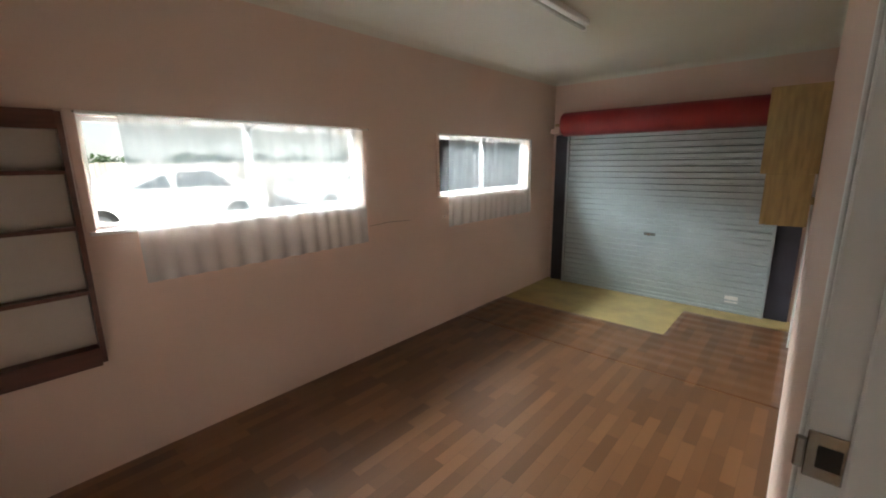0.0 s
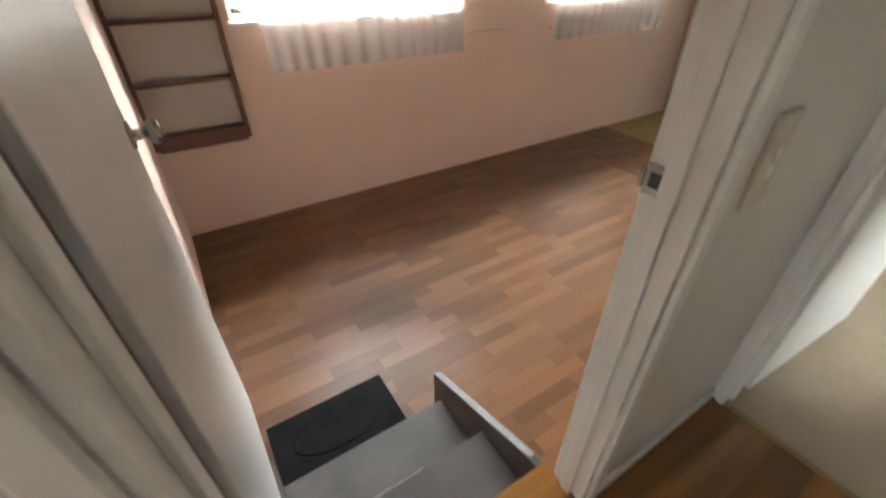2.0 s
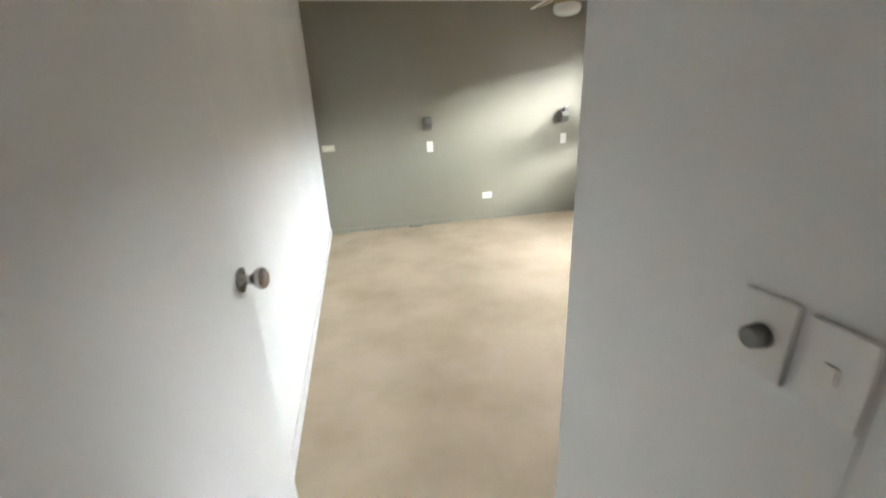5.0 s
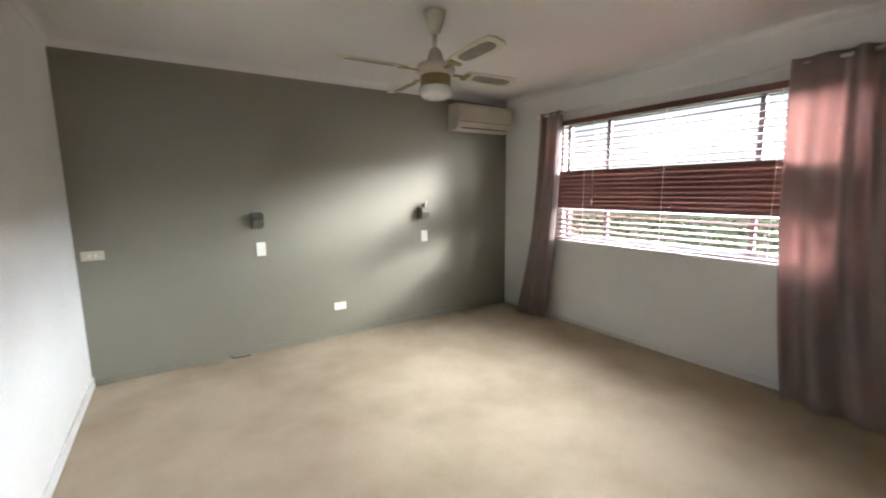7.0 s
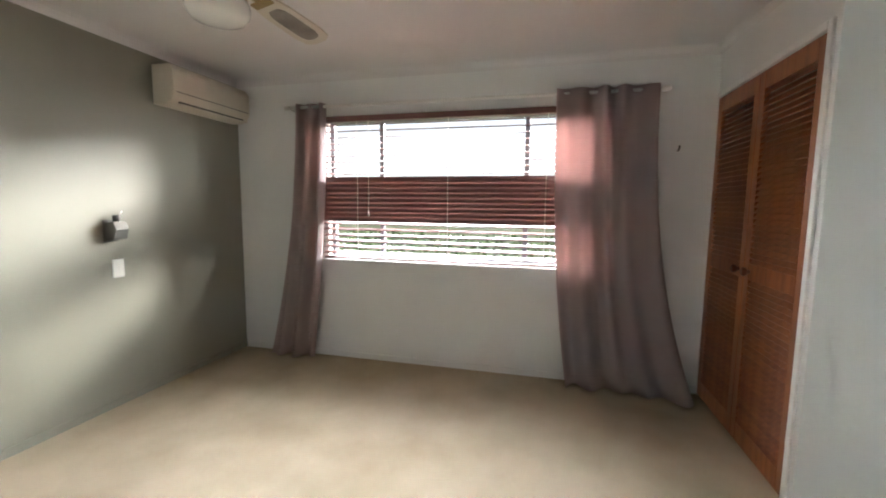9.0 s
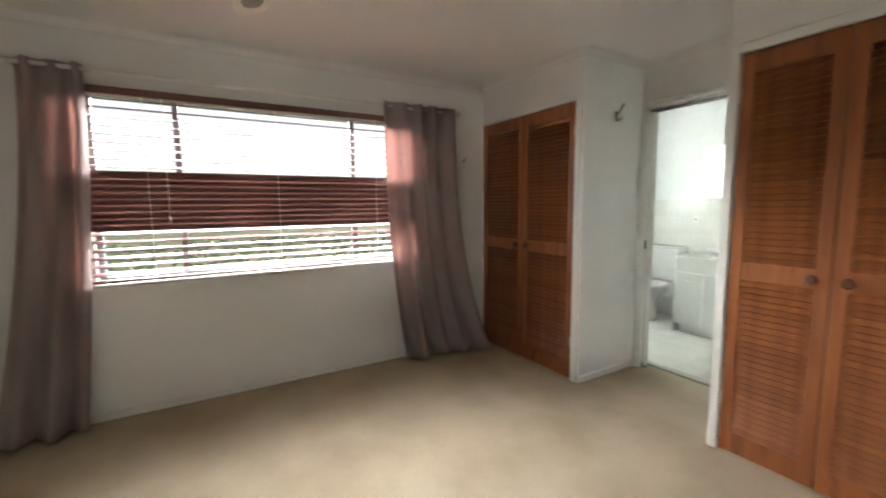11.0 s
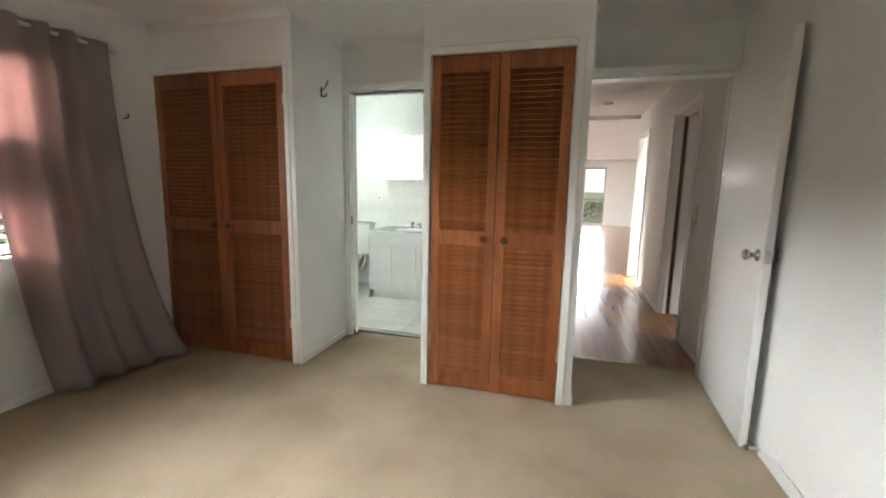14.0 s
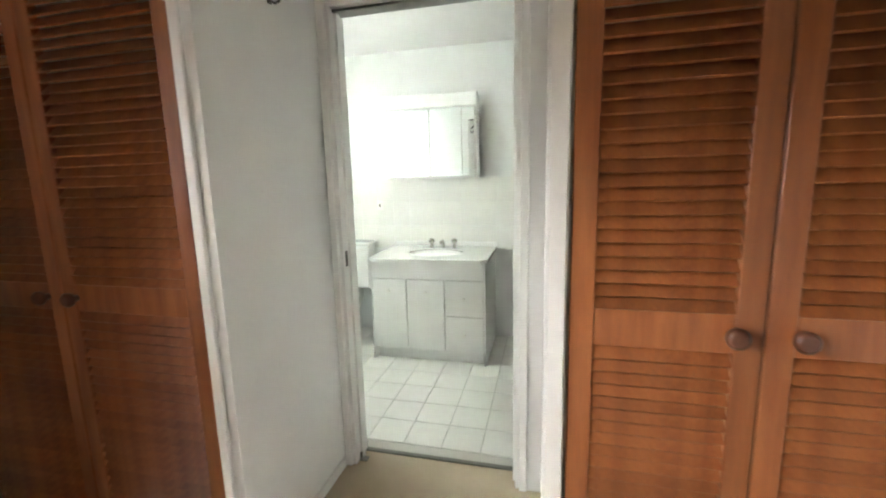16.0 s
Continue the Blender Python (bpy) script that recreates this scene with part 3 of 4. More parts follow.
def sconce(x, wired):
    t = thing("wall_bracket_lamp", (x, 4.575, 1.15), "grey metal wall lamp bracket without a shade" + (", bare wires on top" if wired else ""), "wall lamp", "bedside wall lamps")
    part("back_plate", boxes((x - 0.045, x + 0.045, 4.562, 4.575, 1.08, 1.22), bevel=0.004), M["dgrey"], t)
    bm = bmesh.new()
    pr = [(4.562, 1.20), (4.49, 1.21), (4.47, 1.16), (4.49, 1.10), (4.562, 1.09)]
    a = [bm.verts.new((x - 0.04, *p)) for p in pr]
    b = [bm.verts.new((x + 0.04, *p)) for p in pr]
    bm.faces.new(a), bm.faces.new(list(reversed(b)))
    for i in range(5):
        bm.faces.new((a[i], b[i], b[(i + 1) % 5], a[(i + 1) % 5]))
    bmesh.ops.recalc_face_normals(bm, faces=list(bm.faces))
    part("housing", bm, M["dgrey"], t)
    if wired:
        part("lamp_holder", turned([(0.018, 1.21), (0.018, 1.245), (0.014, 1.25)], (x, 4.52, 0), "z", 14), M["black"], t, "black lamp holder")
        part("wire", tube([(x + 0.03, 4.53, 1.21), (x + 0.035, 4.53, 1.25), (x + 0.05, 4.53, 1.275)], 0.004), M["plastic"], t, "white bare wire")


sconce(1.208, False)
sconce(2.812, True)


# ---- bedroom window, blind and curtains ----
def window_unit(name, x0, x1, y0, y1, z0, z1, bars_y, bars_z, mat, label, w=0.035, glass="glass"):
    t = tagged(new(name), label, "window", kind="structure")
    t.matrix_basis = Matrix.Translation(((x0 + x1) / 2, (y0 + y1) / 2, z0))
    part("window_frame", boxes((x0, x1, y0, y0 + w, z0, z1), (x0, x1, y1 - w, y1, z0, z1), (x0, x1, y0 + w, y1 - w, z0, z0 + w), (x0, x1, y0 + w, y1 - w, z1 - w, z1)), M[mat], t)
    for y in bars_y:
        part("mullion", boxes((x0 + 0.002, x1 - 0.002, y - w / 2, y + w / 2, z0 + w, z1 - w)), M[mat], t)
    ys = [y0 + w, *sorted(bars_y), y1 - w]
    for z in bars_z:
        for a, b in zip(ys, ys[1:]):
            part("transom", boxes((x0 + 0.004, x1 - 0.004, a + w / 2, b - w / 2, z - w / 2, z + w / 2)), M[mat], t)
    xm = (x0 + x1) / 2
    for a, b in zip(ys, ys[1:]):
        g = part("pane", boxes((xm - 0.002, xm + 0.002, a, b, z0 + w, z1 - w)), M[glass], t)
        g.visible_shadow = glass != "glass"
    return t


window_unit("window_1", 4.05, 4.09, 1.58, 3.70, 0.865, 2.04, [2.047, 3.235], [1.19, 1.53], "alu", "wide dark aluminium bedroom window in six panes")
structure("window_sill", boxes((3.975, 4.05, 1.56, 3.72, 0.845, 0.866), bevel=0.004), M["gloss"], "white painted window sill board", "window sill")

blind = thing("venetian_blind", (3.96, 2.64, 2.03), "mahogany timber venetian blind, slats closed across the middle", "blind")
BY0, BY1 = 1.56, 3.715


def slat_mesh(name, length, tilt):
    bm = bmesh.new()
    ca, sa = math.cos(tilt), math.sin(tilt)
    rows = []
    for y in (-length / 2, length / 2):
        rows.append([bm.verts.new((u * ca - (v + 0.0025 - 6 * u * u) * sa, y, u * sa + (v + 0.0025 - 6 * u * u) * ca)) for u, v in ((-0.024, -0.002), (0, -0.002), (0.024, -0.002), (0.024, 0.002), (0, 0.002), (-0.024, 0.002))])
    for i in range(6):
        bm.faces.new((rows[0][i], rows[1][i], rows[1][(i + 1) % 6], rows[0][(i + 1) % 6]))
    bm.faces.new(rows[0]), bm.faces.new(list(reversed(rows[1])))
    bmesh.ops.recalc_face_normals(bm, faces=list(bm.faces))
    me = bpy.data.meshes.new(name)
    bm.to_mesh(me)
    bm.free()
    me.materials.append(M["slat"])
    return me


open_slat, shut_slat = slat_mesh("slat", BY1 - BY0, radians(19)), slat_mesh("slat", BY1 - BY0 + 0.03, radians(72))
z = 1.975
while z > 0.90:
    shut = 1.20 < z < 1.54
    s = new("slat", shut_slat if shut else open_slat)
    s.matrix_basis = Matrix.Translation((3.955, 2.6375, z)) @ pose(0, 0, 0, random.uniform(-0.12, 0.12), 0, 0)
    under(s, blind)
    z -= 0.040 if shut else 0.049
part("head_rail", boxes((3.93, 3.985, BY0, BY1, 2.0, 2.045), bevel=0.003), M["slat"], blind)
part("bottom_rail", boxes((3.932, 3.98, BY0, BY1, 0.875, 0.893), bevel=0.003), M["slat"], blind)
for y in (1.9, 2.64, 3.4):
    part("ladder_cord", boxes((3.928, 3.930, y - 0.002, y + 0.002, 0.89, 2.0)), M["cream"], blind)
part("lift_cord", tube([(3.925, 3.30, 2.0), (3.924, 3.30, 1.6), (3.925, 3.302, 1.28)], 0.0025), M["cream"], blind)
part("cord_tassel", turned([(0.004, 1.28), (0.009, 1.25), (0.006, 1.235)], (3.925, 3.302, 0), "z", 10), M["plastic"], blind)


def curtain(name, x, top, bottom, z0, z1, folds, label, depth=0.035, mat="curtain", rows=26, flare=0.0, thick=0.002, category="curtain", seed=1, ragged=0.0, hang=1.6):
    """A pleated hanging cloth along y, with its width at the top and at the hem."""
    t = thing(name, (x, (top[0] + top[1]) / 2, z0), label, category)
    bm = bmesh.new()
    n = folds * 10
    grid = []
    for j in range(rows + 1):
        v = j / rows
        sp = v ** hang
        row = []
        for i in range(n + 1):
            u = i / n
            uu = u + 0.02 * math.sin(6.3 * u * 1.5 + seed)
            y = (top[0] + (top[1] - top[0]) * uu) * (1 - sp) + (bottom[0] + (bottom[1] - bottom[0]) * uu) * sp
            ph = 2 * math.pi * folds * u + 0.9 * math.sin(2.2 * v + seed) + 0.5 * math.sin(5 * u + seed)
            amp = depth * (1 + 0.5 * math.sin(7 * u + 3 * v + seed)) * (0.75 + 0.4 * v)
            dx = amp * math.sin(ph) + flare * sp * sp * (0.6 + 0.4 * math.sin(3 * u + seed))
            zz = z1 + (z0 - z1) * v + (ragged * math.sin(9 * u + seed) * v if ragged else 0)
            row.append(bm.verts.new((x + dx, y, zz)))
        grid.append(row)
    for j in range(rows):
        for i in range(n):
            f = bm.faces.new((grid[j][i], grid[j][i + 1], grid[j + 1][i + 1], grid[j + 1][i]))
            f.smooth = True
    o = part("cloth", bm, M[mat], t)
    if thick:
        so = o.modifiers.new("thickness", "SOLIDIFY")
        so.thickness = thick
    return t


cl = curtain("curtain", 3.885, (3.95, 3.655), (4.20, 3.78), 0.025, 2.14, 3, "mauve grey eyelet curtain pushed to the window side", flare=-0.06)
cr = curtain("curtain", 3.865, (1.84, 1.20), (1.70, 0.90), 0.02, 2.145, 4, "wide mauve grey eyelet curtain reaching the carpet", flare=-0.15, depth=0.036, seed=4, hang=2.4)
rod = thing("curtain_rod", (3.885, 2.55, 2.115), "white metal curtain rod on brackets", "curtain rod")
part("rod", turned([(0.0125, 1.15), (0.0125, 4.0)], (3.885, 0, 2.115), "y", 12), M["plastic"], rod)
for y in (1.15, 4.0):
    part("finial", turned([(0.012, -0.03), (0.019, -0.015), (0.019, 0.015), (0.012, 0.03)], (3.885, y, 2.115), "y", 14), M["plastic"], rod)
for y in (1.18, 3.97):
    part("bracket", boxes((3.885, 3.99, y - 0.006, y + 0.006, 2.095, 2.105), (3.982, 3.99, y - 0.012, y + 0.012, 2.06, 2.14)), M["plastic"], rod)
tb = thing("curtain_tieback_hook", (3.99, 1.03, 1.72), "small dark tieback hook on white wall", "hook")
part("hook", tube([(3.99, 1.03, 1.72), (3.955, 1.03, 1.72), (3.945, 1.03, 1.735), (3.945, 1.03, 1.75)], 0.006), M["dgrey"], tb)


# ---- air conditioner and ceiling fan ----
ac = thing("air_conditioner", (3.47, 4.575, 2.0), "cream wall-mounted split air conditioner near the ceiling", "air conditioner")
bm = bmesh.new()
prof = [(4.574, 2.01), (4.46, 2.01), (4.41, 2.035), (4.39, 2.085), (4.39, 2.24), (4.42, 2.28), (4.574, 2.28)]
a = [bm.verts.new((3.17, *p)) for p in prof]
b = [bm.verts.new((3.915, *p)) for p in prof]
bm.faces.new(a), bm.faces.new(list(reversed(b)))
for i in range(7):
    bm.faces.new((a[i], b[i], b[(i + 1) % 7], a[(i + 1) % 7]))
bmesh.ops.recalc_face_normals(bm, faces=list(bm.faces))
bmesh.ops.bevel(bm, geom=list(bm.edges), offset=0.008, segments=2, affect="EDGES", profile=0.5)
part("body", bm, M["cream"], ac)
part("air_slot", boxes((3.23, 3.85, 4.405, 4.45, 2.026, 2.034)), M["black"], ac, "dark air outlet slot")
part("louvre", boxes((3.23, 3.85, 4.392, 4.44, 2.013, 2.019), bevel=0.002), M["cream"], ac)
part("grille_line", boxes((3.19, 3.89, 4.387, 4.391, 2.09, 2.095)), M["dgrey"], ac)
part("end_cap", boxes((3.915, 3.921, 4.42, 4.56, 2.02, 2.265), bevel=0.002), M["cream"], ac)

FX, FY = 1.985, 2.95
fan = thing("ceiling_fan", (FX, FY, H), "white four-blade ceiling fan with opal light", "ceiling fan")
part("canopy", turned([(0.062, 2.40), (0.06, 2.385), (0.048, 2.34), (0.03, 2.285), (0.02, 2.275)], (FX, FY, 0)), M["cream"], fan)
part("down_rod", turned([(0.012, 2.28), (0.012, 2.19)], (FX, FY, 0), "z", 12), M["cream"], fan)
part("motor_cap", turned([(0.022, 2.20), (0.036, 2.185), (0.05, 2.13), (0.062, 2.115)], (FX, FY, 0)), M["cream"], fan)
part("motor", turned([(0.075, 2.118), (0.11, 2.105), (0.115, 2.08), (0.108, 2.055), (0.085, 2.045)], (FX, FY, 0)), M["cream"], fan)
part("brass_ring", turned([(0.088, 2.047), (0.09, 2.03), (0.088, 1.995), (0.092, 1.985)], (FX, FY, 0)), M["brass"], fan, "brass light collar")
part("globe", turned([(0.09, 1.99), (0.098, 1.97), (0.096, 1.945), (0.08, 1.925), (0.045, 1.914), (0.01, 1.911)], (FX, FY, 0)), M["opal"], fan, "opal glass light bowl")
for k in range(4):
    ang = radians(FAN_TURN + 90 * k)
    m = Matrix.Translation((FX, FY, 2.075)) @ Matrix.Rotation(ang, 4, "Z") @ Matrix.Rotation(radians(-12), 4, "X")
    bm = bmesh.new()
    out = [(0.20, -0.045), (0.30, -0.058), (0.50, -0.066), (0.57, -0.058), (0.595, -0.03), (0.595, 0.03), (0.57, 0.058), (0.50, 0.066), (0.30, 0.058), (0.20, 0.045)]
    lo = [bm.verts.new((x, y, -0.004)) for x, y in out]
    hi = [bm.verts.new((x, y, 0.004)) for x, y in out]
    bm.faces.new(list(reversed(lo))), bm.faces.new(hi)
    for i in range(10):
        bm.faces.new((lo[i], lo[(i + 1) % 10], hi[(i + 1) % 10], hi[i]))
    bmesh.ops.transform(bm, matrix=m, verts=list(bm.verts))
    bl = part("blade", bm, M["cream"], fan, "white fan blade with cane inset")
    bm = bmesh.new()
    ov = [(0.27, -0.02), (0.30, -0.034), (0.36, -0.038), (0.50, -0.038), (0.54, -0.028), (0.55, 0), (0.54, 0.028), (0.50, 0.038), (0.36, 0.038), (0.30, 0.034), (0.27, 0.02)]
    lo = [bm.verts.new((x, y, -0.0058)) for x, y in ov]
    hi = [bm.verts.new((x, y, -0.003)) for x, y in ov]
    bm.faces.new(list(reversed(lo))), bm.faces.new(hi)
    for i in range(len(ov)):
        bm.faces.new((lo[i], lo[(i + 1) % len(ov)], hi[(i + 1) % len(ov)], hi[i]))
    bmesh.ops.transform(bm, matrix=m, verts=list(bm.verts))
    part("cane_inset", bm, M["cane"], bl, "beige woven cane inset")
    bm = boxes((0.09, 0.21, -0.012, 0.012, -0.012, -0.004), (0.19, 0.23, -0.04, 0.04, -0.011, -0.004), bevel=0.003)
    bmesh.ops.transform(bm, matrix=m, verts=list(bm.verts))
    part("blade_arm", bm, M["brass"], fan, "aged brass blade arm")

hk = thing("coat_hook", (2.80, 0.46, 1.97), "black iron coat hook on white closet wall", "hook")
part("base", boxes((2.794, 2.80, 0.45, 0.47, 1.93, 2.0), bevel=0.002), M["black"], hk)
part("upper_prong", tube([(2.797, 0.46, 1.98), (2.775, 0.46, 1.985), (2.755, 0.46, 2.01), (2.74, 0.46, 2.045)], 0.005), M["black"], hk)
part("lower_prong", tube([(2.797, 0.46, 1.94), (2.775, 0.46, 1.93), (2.76, 0.46, 1.935), (2.752, 0.46, 1.955)], 0.005), M["black"], hk)


sk = thing("small_hook", (2.055, 0.165, 2.14), "small dark hook on white door head trim", "hook")
part("base", boxes((2.048, 2.062, 0.15, 0.168, 2.125, 2.16), bevel=0.002), M["black"], sk)
part("prong", tube([(2.055, 0.167, 2.14), (2.055, 0.185, 2.132), (2.055, 0.20, 2.14), (2.055, 0.205, 2.155)], 0.004), M["black"], sk)


# ---- louvred closet doors ----
def louvre_door(x0, x1, knob_side, label):
    """One leaf of cedar, facing +y, with fixed slats in two panels."""
    y0, y1 = 0.776, 0.804
    d = thing("louvred_closet_door", ((x0 + x1) / 2, y0, 0.01), label, "closet door", "louvred closet doors")
    sw = 0.056
    for a in (x0, x1 - sw):
        part("stile", boxes((a, a + sw, y0, y1, 0.012, 2.05), bevel=0.003), M["cedar"], d)
    for z0, z1 in ((0.012, 0.125), (0.94, 1.03), (1.955, 2.05)):
        part("rail", boxes((x0 + sw, x1 - sw, y0 + 0.001, y1 - 0.001, z0, z1), bevel=0.002), M["cedar"], d)
    w = x1 - x0 - 2 * sw
    me = bpy.data.meshes.new("slat")
    bm = boxes((-w / 2, w / 2, -0.0215, 0.0215, -0.003, 0.003))
    bmesh.ops.transform(bm, matrix=Matrix.Rotation(radians(-51), 4, "X"), verts=list(bm.verts))
    bm.to_mesh(me)
    bm.free()
    me.materials.append(M["cedar"])
    for z0, z1 in ((0.125, 0.94), (1.03, 1.955)):
        k = round((z1 - z0) / 0.031)
        for i in range(k):
            s = new("slat", me)
            s.matrix_basis = Matrix.Translation(((x0 + x1) / 2, (y0 + y1) / 2, z0 + (i + 0.5) * (z1 - z0) / k)) @ pose(0, 0, 0, random.uniform(-0.8, 0.8))
            under(s, d)
    kx = x1 - 0.06 if knob_side > 0 else x0 + 0.06
    part("knob", turned([(0.011, y1), (0.011, y1 + 0.012), (0.022, y1 + 0.02), (0.024, y1 + 0.032), (0.016, y1 + 0.04)], (kx, 0, 0.985), "y", 18), M["knob"], d, "round dark timber knob")
    for hz in (0.3, 1.85):
        hx = x0 if knob_side > 0 else x1
        part("hinge", boxes((hx - 0.006, hx + 0.006, y1, y1 + 0.004, hz - 0.035, hz + 0.035), bevel=0.001), M["cream"], d)


louvre_door(1.028, 1.428, 1, "red cedar louvred closet door, closed, beside the hall doorway")
louvre_door(1.432, 1.832, -1, "red cedar louvred closet door, closed, beside the ensuite doorway")
louvre_door(2.872, 3.418, 1, "red cedar louvred corner closet door, closed, beside the hook")
louvre_door(3.422, 3.968, -1, "red cedar louvred corner closet door, closed, beside the curtain")


# ---- garage room ----
window_unit("window_2", -3.42, -3.37, -0.87, 1.10, 1.02, 1.69, [0.12], [], "walu", "white aluminium sliding garage window", w=0.03)
window_unit("window_3", -3.42, -3.37, 2.19, 4.11, 1.03, 1.69, [3.1], [], "walu", "white aluminium sliding garage window near roller door", w=0.03)
for y0, y1, z0 in ((-0.87, 1.10, 1.02), (2.19, 4.11, 1.03)):
    structure("window_sill", boxes((-3.37, -3.29, y0 - 0.03, y1 + 0.03, z0 - 0.025, z0 - 0.001), bevel=0.003), M["gloss"], "white painted window sill board", "window sill")
    structure("trim_window", boxes((-3.31, -3.298, y0 - 0.05, y0, z0, 1.72), (-3.31, -3.298, y1, y1 + 0.03, z0, 1.72), bevel=0.002), M["pink"], "pink painted window side trim", "window trim")
    structure("trim_window", boxes((-3.31, -3.296, y0, y1, 1.69, 1.715), bevel=0.002), M["gloss"], "white painted window head trim", "window trim")
curtain("lace_curtain", -3.268, (-0.72, 1.14), (-0.70, 1.16), 0.66, 1.70, 13, "sheer white lace curtain over high window", 0.009, "lace", 10, thick=0, seed=2)
curtain("lace_curtain", -3.268, (2.36, 4.14), (2.34, 4.15), 0.66, 1.70, 12, "sheer white lace curtain over small high window", 0.009, "lace", 10, thick=0, seed=5)
for y0, y1 in ((-0.88, 1.18), (2.17, 4.17)):
    w = thing("curtain_wire", (-3.268, (y0 + y1) / 2, 1.70), "thin white curtain wire on two hooks", "curtain wire")
    part("wire", tube([(-3.268, y0, 1.70), (-3.268, (y0 + y1) / 2, 1.697), (-3.268, y1, 1.70)], 0.004), M["plastic"], w)
    for y in (y0, y1):
        part("hook", tube([(-3.31, y, 1.705), (-3.268, y, 1.705), (-3.262, y, 1.70)], 0.004), M["dgrey"], w)

sh = thing("wall_shelf", (-3.31, -1.27, 0.19), "dark stained open wall shelf, empty, in the corner", "shelf")
SX = -3.31 + 0.085
for y0, y1 in ((-1.598, -1.572), (-0.965, -0.938)):
    part("side_board", boxes((-3.308, SX, y0, y1, 0.235, 1.695), bevel=0.002), M["shelfw"], sh)
part("top_board", boxes((-3.308, SX + 0.004, -1.572, -0.965, 1.60, 1.70), bevel=0.002), M["shelfw"], sh)
part("bottom_board", boxes((-3.308, SX + 0.006, -1.572, -0.965, 0.22, 0.335), bevel=0.002), M["shelfw"], sh)
for z in (0.665, 1.045, 1.36):
    part("shelf_board", boxes((-3.304, SX - 0.003, -1.572, -0.965, z, z + 0.024), bevel=0.002), M["shelfw"], sh)
# Backing colour lowered to carry the shade behind the boards
part("backing", boxes((-3.309, -3.304, -1.572, -0.965, 0.335, 1.60)), M["shelfback"], sh, "backing in cream darkened for shelf shade")

rd = thing("roller_door", (-1.7, 4.86, GF), "closed grey steel roller door with red drum cover", "roller door")
bm = bmesh.new()
rows = []
zz, k = GF + 0.03, 0
while zz < 1.86:
    for dz, dy in ((0.0, 0.0), (0.044, 0.0), (0.056, 0.02), (0.068, 0.02), (0.080, 0.0)):
        if dz == 0.080:
            continue
        rows.append((zz + dz, 4.86 + dy))
    zz += 0.080
vl = [(bm.verts.new((-3.0, y, z)), bm.verts.new((-0.42, y, z))) for z, y in rows]
for (a, b), (c, d) in zip(vl, vl[1:]):
    bm.faces.new((a, b, d, c))
rc = part("curtain_sheet", bm, M["steel"], rd)
rc.modifiers.new("thickness", "SOLIDIFY").thickness = 0.002
part("bottom_rail", boxes((-3.0, -0.42, 4.835, 4.875, GF, GF + 0.035), bevel=0.004), M["steel"], rd)
part("stiffener_bar", boxes((-2.995, -0.425, 4.842, 4.858, 0.33, 0.375), bevel=0.004), M["steel"], rd)
lk = part("lock_plate", boxes((-1.83, -1.68, 4.832, 4.842, 0.365, 0.405), bevel=0.003), M["dgrey"], rd, "dark lock handle plate")
part("lock_handle", turned([(0.012, 4.832), (0.012, 4.80), (0.02, 4.797)], (-1.755, 0, 0.385), "y", 12), M["chrome"], lk)
part("sticker", boxes((-0.80, -0.66, 4.848, 4.851, -0.36, -0.31)), M["plastic"], rd, "white paper sticker")
part("sticker", boxes((-0.80, -0.66, 4.848, 4.851, -0.40, -0.38)), M["plastic"], rd, "white paper sticker")
part("drum", turned([(0.02, -3.02), (0.165, -3.02), (0.17, -3.01), (0.17, -0.36), (0.165, -0.35), (0.02, -0.35)], (0, 4.68, 1.925), "x", 36), M["red"], rd, "red painted steel drum")
part("axle", turned([(0.022, -3.16), (0.022, -0.2)], (0, 4.68, 1.925), "x", 12), M["brass"], rd)
for x in (-3.03, -0.42):
    part("guide_rail", boxes((x, x + 0.03, 4.825, 4.89, GF, 1.80), bevel=0.003), M["steel"], rd)
for x0, x1 in ((-3.24, -3.032), (-0.388, -0.16)):
    structure("trim_post", boxes((x0, x1, 4.87, 4.93, GF, 1.79), bevel=0.004), M["dark"], "dark navy painted door post", "door post")
structure("trim_bracket", boxes((-3.2, -3.06, 4.60, 4.93, 1.80, 1.87), bevel=0.004), M["pink"], "pink painted timber block under drum", "bracket")
structure("trim_garage", boxes((-0.128, -0.11, 4.0, 4.06, GF, 1.9), bevel=0.003), M["gloss"], "white painted upright board", "trim")

for z0, z1, x0, lab in ((1.262, 2.012, -0.515, "tall bare plywood box hung on the wall"), (0.80, 1.26, -0.47, "small bare plywood box hung below another")):
    t = thing("plywood_box", (-0.31, 3.65, z0), lab, "cabinet")
    x1 = -0.112 if z0 > 1 else -0.135
    part("front_panel", boxes((x0, x1, 3.49, 3.505, z0, z1), bevel=0.002), M["ply"], t)
    part("side_panel", boxes((x0, x0 + 0.015, 3.505, 3.80, z0, z1), bevel=0.001), M["ply"], t)
    part("side_panel", boxes((x1 - 0.015, x1, 3.505, 3.80, z0, z1), bevel=0.001), M["ply"], t)
    part("bottom_panel", boxes((x0 + 0.015, x1 - 0.015, 3.505, 3.80, z0, z0 + 0.015)), M["ply"], t)
    part("top_panel", boxes((x0 + 0.015, x1 - 0.015, 3.505, 3.80, z1 - 0.015, z1)), M["ply"], t)
    part("back_panel", boxes((x0 + 0.015, x1 - 0.015, 3.785, 3.80, z0 + 0.015, z1 - 0.015)), M["ply"], t)
structure("trim_batten", boxes((-0.135, -0.11, 3.50, 3.79, 1.0, 1.05)), M["ply"], "plywood fixing batten on wall", "batten")

